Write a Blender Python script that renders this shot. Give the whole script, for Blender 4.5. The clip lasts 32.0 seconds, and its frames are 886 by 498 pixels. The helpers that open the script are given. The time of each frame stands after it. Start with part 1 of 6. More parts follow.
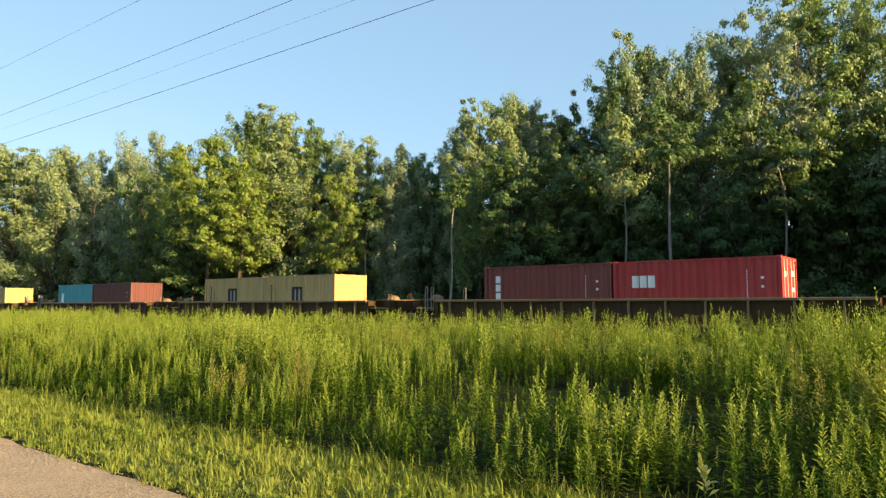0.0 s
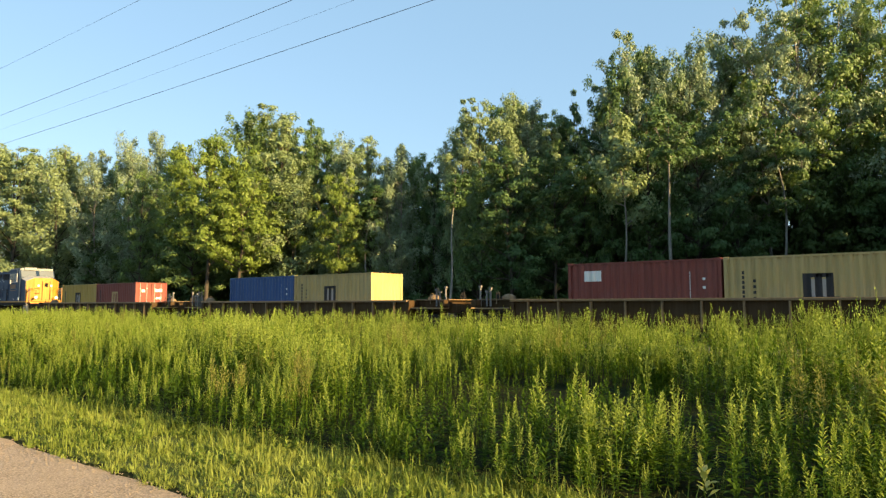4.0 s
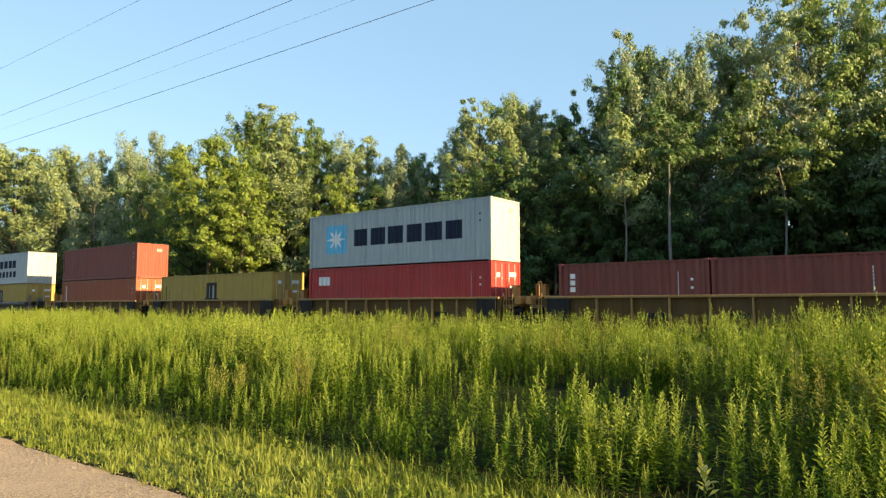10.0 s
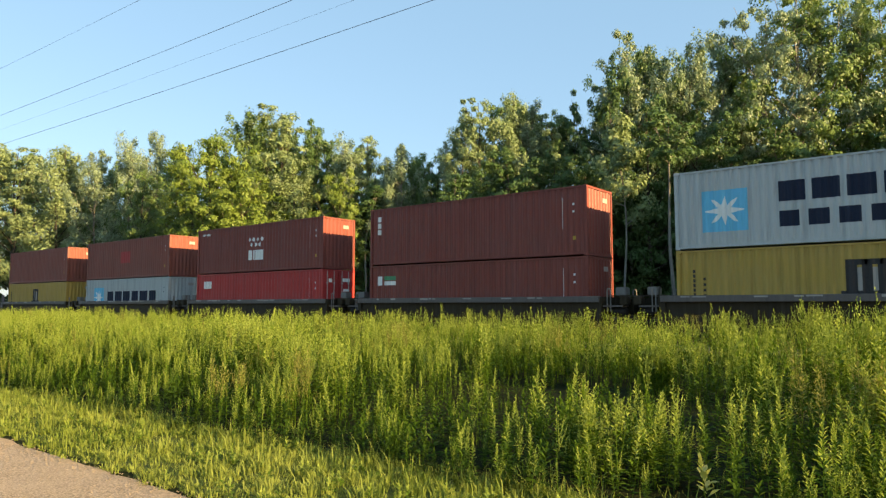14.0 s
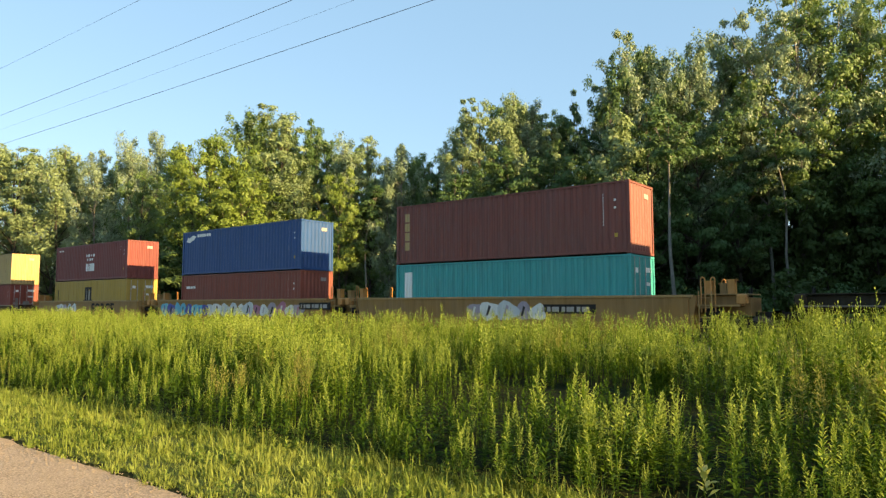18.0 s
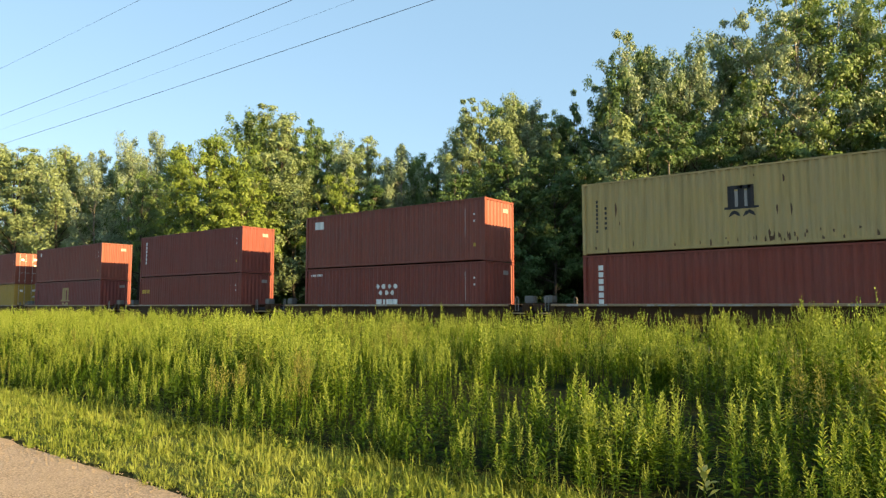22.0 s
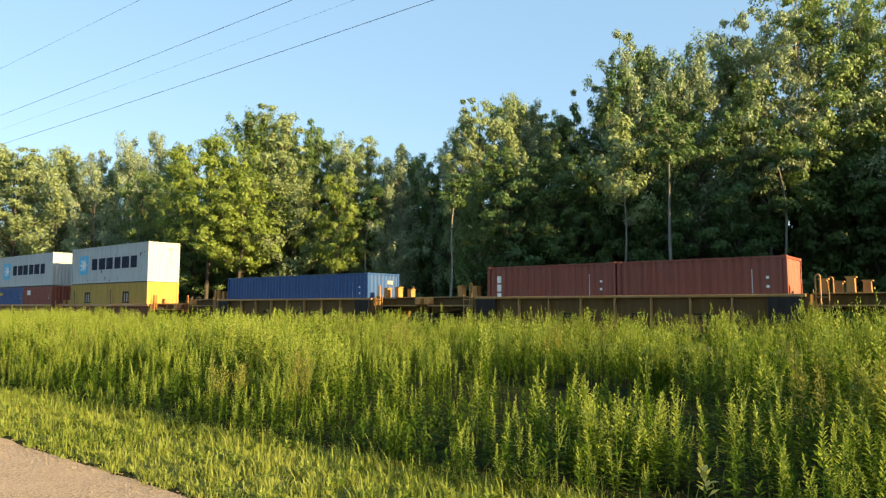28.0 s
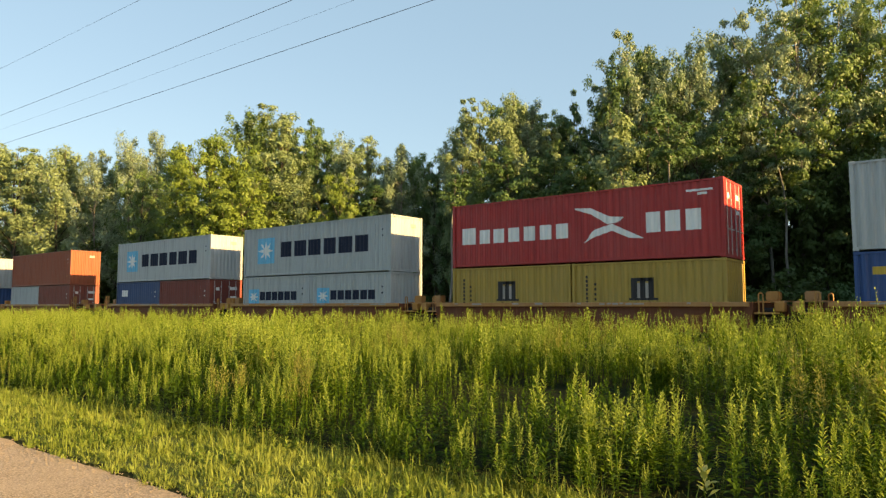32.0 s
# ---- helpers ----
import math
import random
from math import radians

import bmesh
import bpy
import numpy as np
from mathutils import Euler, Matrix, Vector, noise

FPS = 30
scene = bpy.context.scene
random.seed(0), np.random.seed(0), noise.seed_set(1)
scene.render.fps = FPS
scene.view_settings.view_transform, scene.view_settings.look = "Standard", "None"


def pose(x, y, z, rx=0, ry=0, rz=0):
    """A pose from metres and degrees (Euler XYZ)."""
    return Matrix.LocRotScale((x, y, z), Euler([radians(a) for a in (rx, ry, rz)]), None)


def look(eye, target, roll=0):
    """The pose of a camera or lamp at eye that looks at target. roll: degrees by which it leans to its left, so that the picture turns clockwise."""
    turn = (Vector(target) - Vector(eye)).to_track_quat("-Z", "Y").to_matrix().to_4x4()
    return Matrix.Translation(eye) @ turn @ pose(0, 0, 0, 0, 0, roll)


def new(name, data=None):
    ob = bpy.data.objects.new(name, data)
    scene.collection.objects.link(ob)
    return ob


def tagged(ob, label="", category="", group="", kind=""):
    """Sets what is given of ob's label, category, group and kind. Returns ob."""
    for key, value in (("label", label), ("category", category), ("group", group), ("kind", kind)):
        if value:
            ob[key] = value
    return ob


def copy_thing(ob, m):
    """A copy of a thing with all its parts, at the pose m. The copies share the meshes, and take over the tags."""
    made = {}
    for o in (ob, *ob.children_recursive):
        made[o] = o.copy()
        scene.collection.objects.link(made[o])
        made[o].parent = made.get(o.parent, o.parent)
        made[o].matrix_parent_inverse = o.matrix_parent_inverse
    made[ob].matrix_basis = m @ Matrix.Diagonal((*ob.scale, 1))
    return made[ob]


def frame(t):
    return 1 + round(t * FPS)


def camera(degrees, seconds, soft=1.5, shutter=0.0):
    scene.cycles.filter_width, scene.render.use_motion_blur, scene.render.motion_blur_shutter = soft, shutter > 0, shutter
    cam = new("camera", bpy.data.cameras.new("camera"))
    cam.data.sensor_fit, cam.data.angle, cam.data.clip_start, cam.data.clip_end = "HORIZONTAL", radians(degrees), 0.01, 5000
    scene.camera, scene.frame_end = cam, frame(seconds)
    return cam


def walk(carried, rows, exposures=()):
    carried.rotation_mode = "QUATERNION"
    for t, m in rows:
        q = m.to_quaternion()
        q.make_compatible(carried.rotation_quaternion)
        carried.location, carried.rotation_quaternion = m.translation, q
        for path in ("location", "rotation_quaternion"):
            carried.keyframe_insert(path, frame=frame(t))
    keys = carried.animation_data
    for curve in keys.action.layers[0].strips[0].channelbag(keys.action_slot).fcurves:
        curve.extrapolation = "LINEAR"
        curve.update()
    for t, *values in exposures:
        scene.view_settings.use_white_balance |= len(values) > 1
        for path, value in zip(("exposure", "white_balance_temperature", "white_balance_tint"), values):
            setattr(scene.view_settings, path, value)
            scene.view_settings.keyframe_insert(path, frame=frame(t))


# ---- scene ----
EYE = (0.0, 0.0, 1.6)
AIM = (-0.61456, 0.78440, 1.6 + 0.08382)
cam = camera(66.49, 32.0, soft=1.35)
walk(cam, [(0, look(EYE, AIM)), (32, look(EYE, AIM))], exposures=[(0, 1.67, 7050, 11), (7, 1.70, 7050, 11), (9, 1.76, 7050, 11), (12, 1.64, 7050, 11), (14, 1.69, 7100, 11), (17, 1.77, 7150, 11), (19, 1.69, 7100, 11), (24, 1.77, 7150, 11), (28, 1.78, 7050, 11), (29, 1.74, 7000, 11), (30, 1.59, 6950, 11), (30.5, 1.56, 7050, 11), (31, 1.59, 7500, 12), (32, 1.63, 8200, 14)])

# ---- light: low evening sun along the track, clear sky ----
SUN_EL, SUN_AZ = radians(14.2), radians(2.2)
SUN_TO = Vector((math.cos(SUN_EL) * math.cos(SUN_AZ), math.cos(SUN_EL) * math.sin(SUN_AZ), math.sin(SUN_EL)))
world = bpy.data.worlds.new("world")
scene.world = world
world.use_nodes = True
wn = world.node_tree
sky = wn.nodes.new("ShaderNodeTexSky")
sky.sky_type = "NISHITA"
sky.sun_disc = False
sky.sun_elevation = SUN_EL
sky.sun_rotation = radians(90) - SUN_AZ
sky.air_density, sky.dust_density, sky.ozone_density = 1.0, 0.7, 1.5
# the clear upper air evens the sky out
even = wn.nodes.new("ShaderNodeMix")
even.data_type, even.blend_type = "RGBA", "ADD"
even.inputs[0].default_value = 1.0
thin = wn.nodes.new("ShaderNodeMix")
thin.data_type, thin.blend_type = "RGBA", "MULTIPLY"
thin.inputs[0].default_value = 1.0
thin.inputs[7].default_value = (0.45, 0.45, 0.45, 1)
wn.links.new(sky.outputs[0], thin.inputs[6])
wn.links.new(thin.outputs[2], even.inputs[6])
even.inputs[7].default_value = (0.86, 1.58, 2.36, 1)
wn.links.new(even.outputs[2], wn.nodes["Background"].inputs[0])
wn.nodes["Background"].inputs[1].default_value = 0.080
sun = new("sun", bpy.data.lights.new("sun", "SUN"))
sun.data.energy = 5.0
sun.data.angle = radians(0.6)
sun.data.color = (1.0, 0.73, 0.36)
sun.matrix_world = look(SUN_TO * 60, (0, 0, 0))

# ---- materials ----
def base_mat(name):
    m = bpy.data.materials.new(name)
    m.use_nodes = True
    nt = m.node_tree
    return m, nt, nt.nodes["Principled BSDF"]


def add(nt, kind, **inputs):
    n = nt.nodes.new(kind)
    for k, v in inputs.items():
        n.inputs[k.replace("_", " ")].default_value = v
    return n


def coords(nt, scale=(1, 1, 1)):
    tc = nt.nodes.new("ShaderNodeTexCoord")
    mp = nt.nodes.new("ShaderNodeMapping")
    mp.inputs["Scale"].default_value = scale
    nt.links.new(tc.outputs["Object"], mp.inputs["Vector"])
    return mp.outputs["Vector"]


def noise_tex(nt, vec, scale, detail=4, rough=0.6):
    n = nt.nodes.new("ShaderNodeTexNoise")
    n.inputs["Scale"].default_value = scale
    n.inputs["Detail"].default_value = detail
    n.inputs["Roughness"].default_value = rough
    nt.links.new(vec, n.inputs["Vector"])
    return n.outputs["Fac"]


def ramp(nt, fac, stops):
    r = nt.nodes.new("ShaderNodeValToRGB")
    e = r.color_ramp.elements
    while len(e) < len(stops):
        e.new(0.5)
    for el, (p, c) in zip(e, stops):
        el.position = p
        el.color = c if len(c) == 4 else (*c, 1)
    nt.links.new(fac, r.inputs["Fac"])
    return r.outputs["Color"]


def mix(nt, fac, a, b, mode="MIX"):
    n = nt.nodes.new("ShaderNodeMix")
    n.data_type, n.blend_type = "RGBA", mode
    for sock, val in ((n.inputs[0], fac), (n.inputs[6], a), (n.inputs[7], b)):
        if hasattr(val, "is_linked"):
            nt.links.new(val, sock)
        else:
            sock.default_value = val if not isinstance(val, tuple) or len(val) == 4 else (*val, 1)
    return n.outputs[2]


def bump(nt, p, height, strength=0.3, dist=0.02):
    b = nt.nodes.new("ShaderNodeBump")
    b.inputs["Strength"].default_value = strength
    b.inputs["Distance"].default_value = dist
    nt.links.new(height, b.inputs["Height"])
    nt.links.new(b.outputs["Normal"], p.inputs["Normal"])


def tint(c, k):
    return tuple(min(1, max(0, v * k)) for v in c)


def paint(name, c, rough=0.5, rust=0.25, fade=0.25, rustcol=(0.09, 0.035, 0.015), gloss=0.4):
    """Weathered painted steel: faded patches, vertical streaks of dirt, rust spots."""
    m, nt, p = base_mat(name)
    v = coords(nt)
    big = noise_tex(nt, v, 0.7, 5)
    streak = noise_tex(nt, coords(nt, (3.0, 3.0, 0.25)), 1.6, 5, 0.65)
    fine = noise_tex(nt, v, 14, 6, 0.7)
    grey = sum(c) / 3
    faded = tuple(a * (1 - fade) + (grey * 0.8 + 0.025) * fade for a in c)
    col = mix(nt, ramp(nt, big, [(0.35, (0, 0, 0)), (0.7, (1, 1, 1))]), c, faded)
    col = mix(nt, ramp(nt, streak, [(0.48, (0, 0, 0)), (0.78, (0.7, 0.7, 0.7))]), col, tint(c, 0.55))
    chalk = noise_tex(nt, coords(nt, (5.0, 5.0, 0.10)), 1.3, 6, 0.7)
    col = mix(nt, ramp(nt, chalk, [(0.5, (0, 0, 0)), (0.75, (0.5, 0.5, 0.5))]), col, tuple(min(0.8, 1.25 * v + 0.03) for v in c))
    mask = nt.nodes.new("ShaderNodeMath")
    mask.operation = "MULTIPLY"
    nt.links.new(fine, mask.inputs[0])
    nt.links.new(big, mask.inputs[1])
    edge = 0.52 - 0.2 * rust
    p.inputs["Specular IOR Level"].default_value = gloss
    col = mix(nt, ramp(nt, mask.outputs[0], [(edge, (0, 0, 0)), (edge + 0.07, (1, 1, 1))]), col, rustcol)
    nt.links.new(col, p.inputs["Base Color"])
    nt.links.new(ramp(nt, fine, [(0.3, (rough - 0.1,) * 3), (0.7, (rough + 0.15,) * 3)]), p.inputs["Roughness"])
    bump(nt, p, fine, 0.12, 0.01)
    return m


def leafy(name, c1, c2, c3, trans=0.35, rough=0.55, gloss=0.3, through_tint=(1.0, 1.0, 0.55, 1)):
    """Leaves: colour varies leaf by leaf and in larger patches; some light passes through."""
    m, nt, p = base_mat(name)
    geo = nt.nodes.new("ShaderNodeNewGeometry")
    col = ramp(nt, geo.outputs["Random Per Island"], [(0.0, c1), (0.5, c2), (1.0, c3)])
    big = noise_tex(nt, coords(nt), 0.45, 3)
    col = mix(nt, ramp(nt, big, [(0.35, (0, 0, 0)), (0.7, (0.7, 0.7, 0.7))]), col, tint(c3, 1.1))
    nt.links.new(col, p.inputs["Base Color"])
    p.inputs["Roughness"].default_value = rough
    p.inputs["Specular IOR Level"].default_value = gloss
    tr = nt.nodes.new("ShaderNodeBsdfTranslucent")
    nt.links.new(mix(nt, 1.0, col, through_tint, "MULTIPLY"), tr.inputs["Color"])
    ms = nt.nodes.new("ShaderNodeMixShader")
    ms.inputs[0].default_value = trans
    nt.links.new(p.outputs[0], ms.inputs[1])
    nt.links.new(tr.outputs[0], ms.inputs[2])
    nt.links.new(ms.outputs[0], nt.nodes["Material Output"].inputs["Surface"])
    return m


def rough_mat(name, stops, scale, rough=0.9, bumps=0.5, dist=0.02, scale2=40):
    m, nt, p = base_mat(name)
    v = coords(nt)
    n1 = noise_tex(nt, v, scale, 6, 0.65)
    n2 = noise_tex(nt, v, scale2, 4, 0.7)
    col = mix(nt, 0.5, ramp(nt, n1, stops), ramp(nt, n2, stops))
    nt.links.new(col, p.inputs["Base Color"])
    p.inputs["Roughness"].default_value = rough
    p.inputs["Specular IOR Level"].default_value = 0.06
    bump(nt, p, n2, bumps, dist)
    return m


def road_mat():
    """Old asphalt: pale stones in a dark binder, worn lighter in broad patches."""
    m, nt, p = base_mat("asphalt")
    v = coords(nt)
    vo = nt.nodes.new("ShaderNodeTexVoronoi")
    vo.inputs["Scale"].default_value = 48
    nt.links.new(v, vo.inputs["Vector"])
    stones = ramp(nt, vo.outputs["Distance"], [(0.05, (0.56, 0.46, 0.36)), (0.35, (0.44, 0.345, 0.255)), (0.65, (0.17, 0.14, 0.105))])
    big = noise_tex(nt, v, 0.9, 5)
    fine = noise_tex(nt, v, 30, 5, 0.75)
    col = mix(nt, ramp(nt, fine, [(0.35, (0, 0, 0)), (0.75, (0.7, 0.7, 0.7))]), stones, (0.47, 0.37, 0.275))
    col = mix(nt, ramp(nt, big, [(0.4, (0, 0, 0)), (0.65, (0.6, 0.6, 0.6))]), col, (0.46, 0.37, 0.28))
    nt.links.new(col, p.inputs["Base Color"])
    p.inputs["Roughness"].default_value = 0.9
    p.inputs["Specular IOR Level"].default_value = 0.15
    bump(nt, p, fine, 1.0, 0.03)
    return m


M_ASPHALT = road_mat()
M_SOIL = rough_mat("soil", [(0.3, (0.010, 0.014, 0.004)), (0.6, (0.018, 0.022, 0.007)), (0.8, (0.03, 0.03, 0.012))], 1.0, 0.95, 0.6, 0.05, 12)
M_VERGE = rough_mat("grass roots and thatch", [(0.3, (0.05, 0.065, 0.015)), (0.55, (0.095, 0.115, 0.03)), (0.75, (0.16, 0.16, 0.06))], 1.2, 0.95, 0.8, 0.02, 60)
M_BALLAST = rough_mat("ballast", [(0.3, (0.08, 0.075, 0.07)), (0.6, (0.2, 0.19, 0.18)), (0.8, (0.3, 0.29, 0.27))], 6, 0.9, 1.0, 0.05, 22)
M_STONE = rough_mat("pale grit", [(0.3, (0.16, 0.13, 0.10)), (0.6, (0.34, 0.28, 0.22)), (0.8, (0.48, 0.42, 0.34))], 9, 0.9, 0.4, 0.004, 60)
M_TIE = rough_mat("creosoted wood", [(0.3, (0.02, 0.015, 0.012)), (0.7, (0.06, 0.045, 0.035))], 4, 0.85, 0.5, 0.01, 30)
M_RAIL = paint("rail steel", (0.12, 0.07, 0.05), 0.45, 0.5)
M_BARK = rough_mat("grey bark", [(0.3, (0.04, 0.034, 0.027)), (0.6, (0.085, 0.072, 0.06)), (0.8, (0.13, 0.115, 0.10))], 3, 0.9, 0.7, 0.03, 16)
M_BARK_PALE = rough_mat("pale bark", [(0.3, (0.14, 0.13, 0.11)), (0.6, (0.24, 0.225, 0.195)), (0.8, (0.34, 0.32, 0.285))], 3, 0.85, 0.5, 0.02, 14)
M_LEAF_MID = leafy("maple leaves", (0.071, 0.129, 0.034), (0.107, 0.181, 0.051), (0.159, 0.239, 0.078), 0.3, 0.5, 0.35, (1, 1, 0.65, 1))
M_LEAF_BRIGHT = leafy("sunny leaves", (0.099, 0.166, 0.023), (0.139, 0.212, 0.034), (0.189, 0.257, 0.053), 0.3, 0.5, 0.35, (1, 1, 0.6, 1))
M_LEAF_OLIVE = leafy("olive leaves", (0.125, 0.188, 0.077), (0.181, 0.25, 0.11), (0.256, 0.328, 0.158), 0.3, 0.5, 0.35, (0.95, 1, 0.7, 1))
M_LEAF_DARK = leafy("dark oak leaves", (0.041, 0.09, 0.026), (0.06, 0.12, 0.036), (0.089, 0.156, 0.053), 0.25, 0.5, 0.3, (1, 1, 0.6, 1))
# understorey leaves: a darker colour adds to the shade inside the wood
M_LEAF_SHADED = leafy("understorey leaves in shade tone", (0.044, 0.078, 0.018), (0.060, 0.099, 0.024), (0.080, 0.124, 0.034), 0.3, 0.55, 0.3, (1, 1, 0.6, 1))
M_LEAF_SILVER = leafy("silvery poplar leaves", (0.125, 0.19, 0.1), (0.181, 0.253, 0.144), (0.263, 0.333, 0.206), 0.3, 0.45, 0.4, (0.95, 1, 0.75, 1))
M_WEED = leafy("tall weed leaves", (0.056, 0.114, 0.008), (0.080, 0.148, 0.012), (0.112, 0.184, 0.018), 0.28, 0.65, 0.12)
# tips: a paler leaf tone with sunlight put into the colour
M_WEED_TIP = leafy("pale sun-toned weed tips", (0.175, 0.255, 0.036), (0.232, 0.312, 0.055), (0.310, 0.372, 0.092), 0.35, 0.6, 0.12)
# this dark green puts the shade of gaps between weeds into leaf colour
M_WEED_DARK = leafy("dark weed leaves toned for shade", (0.028, 0.066, 0.006), (0.040, 0.084, 0.008), (0.058, 0.108, 0.012), 0.25, 0.7, 0.1)
M_WEED_PALE = leafy("faded weed tops", (0.17, 0.19, 0.045), (0.22, 0.235, 0.065), (0.28, 0.27, 0.09), 0.35, 0.65, 0.12)
M_PALE_LEAF = leafy("pale leaves", (0.30, 0.34, 0.09), (0.38, 0.41, 0.13), (0.46, 0.46, 0.18), 0.4, 0.6, 0.15)
M_GRASS = leafy("short grass", (0.105, 0.160, 0.022), (0.165, 0.225, 0.038), (0.265, 0.305, 0.078), 0.35, 0.65, 0.12)
M_CABLE = paint("dark cable", (0.03, 0.03, 0.03), 0.6, 0.0)

# ---- building helpers ----
def part(name, bm, material, parent=None, label=""):
    me = bm
    if isinstance(bm, bmesh.types.BMesh):
        me = bpy.data.meshes.new(name)
        bm.to_mesh(me)
        bm.free()
    if material is not None and not me.materials:
        me.materials.append(material)
    ob = new(name, me)
    if parent is not None:
        ob.parent = parent
    if label:
        ob["label"] = label
    return ob


def box(bm, x0, x1, y0, y1, z0, z1):
    vs = [bm.verts.new((x, y, z)) for x in (x0, x1) for y in (y0, y1) for z in (z0, z1)]
    for f in ((0, 1, 3, 2), (4, 6, 7, 5), (0, 4, 5, 1), (2, 3, 7, 6), (0, 2, 6, 4), (1, 5, 7, 3)):
        bm.faces.new([vs[i] for i in f])
    return vs


def boxes(*dims):
    bm = bmesh.new()
    for d in dims:
        box(bm, *d)
    return bm


def bevelled(bm, w=0.03, seg=2):
    bmesh.ops.bevel(bm, geom=bm.edges[:], offset=w, segments=seg, affect="EDGES", clamp_overlap=True)
    return bm


def prism(bm, outline, y0, y1):
    """An outline in x and z, drawn out from y0 to y1."""
    a = [bm.verts.new((x, y0, z)) for x, z in outline]
    b = [bm.verts.new((x, y1, z)) for x, z in outline]
    bm.faces.new(a)
    bm.faces.new(b[::-1])
    n = len(a)
    for i in range(n):
        bm.faces.new((a[i], b[i], b[(i + 1) % n], a[(i + 1) % n]))
    bmesh.ops.recalc_face_normals(bm, faces=bm.faces[:])
    return bm


def tube(bm, pts, r, sides=8):
    """A round bar along a polyline; r is one radius or one for each point."""
    pts = [Vector(p) for p in pts]
    rs = [float(q) for q in r] if isinstance(r, (list, tuple)) else [float(r)] * len(pts)
    rings = []
    for i, p in enumerate(pts):
        d = (pts[min(i + 1, len(pts) - 1)] - pts[max(i - 1, 0)]).normalized()
        a = d.orthogonal().normalized() if not rings else (last - last.dot(d) * d).normalized()
        last = a
        b = d.cross(a)
        rings.append([bm.verts.new(p + rs[i] * (math.cos(k * math.tau / sides) * a + math.sin(k * math.tau / sides) * b)) for k in range(sides)])
    for q, s in zip(rings, rings[1:]):
        for k in range(sides):
            bm.faces.new((q[k], q[(k + 1) % sides], s[(k + 1) % sides], s[k]))
    bm.faces.new(rings[0][::-1])
    bm.faces.new(rings[-1])
    return bm


def quads_mesh(name, verts, faces, *materials, index=None):
    """A mesh from arrays: verts (n, 3), faces (m, 3 or 4), and which material each face takes."""
    me = bpy.data.meshes.new(name)
    verts, faces = np.asarray(verts, np.float32), np.asarray(faces, np.int32)
    me.vertices.add(len(verts))
    me.vertices.foreach_set("co", verts.ravel())
    me.loops.add(faces.size)
    me.loops.foreach_set("vertex_index", faces.ravel())
    me.polygons.add(len(faces))
    me.polygons.foreach_set("loop_start", np.arange(0, faces.size, faces.shape[1], dtype=np.int32))
    for m in materials:
        me.materials.append(m)
    if index is not None:
        me.polygons.foreach_set("material_index", np.asarray(index, np.int32))
    me.update(calc_edges=True)
    return me


# ---- ground, road, track bed ----
RAIL_Z = 0.38
TRACK_Y = 26.25


def ground_z(x, y):
    """Height of the ground: road verge, shallow ditch, the railway's bed, the wood's floor."""
    pts = [(-4000, 0.0), (3.4, -0.03), (4.6, 0.0), (9, -0.12), (17, -0.08), (22.2, 0.02), (23.4, 0.05), (30, 0.05), (34, 0.1), (60, 0.3), (200, 0.6), (4000, 0.6)]
    for (a, za), (b, zb) in zip(pts, pts[1:]):
        if y <= b:
            return za + (zb - za) * (y - a) / (b - a)
    return 0.6


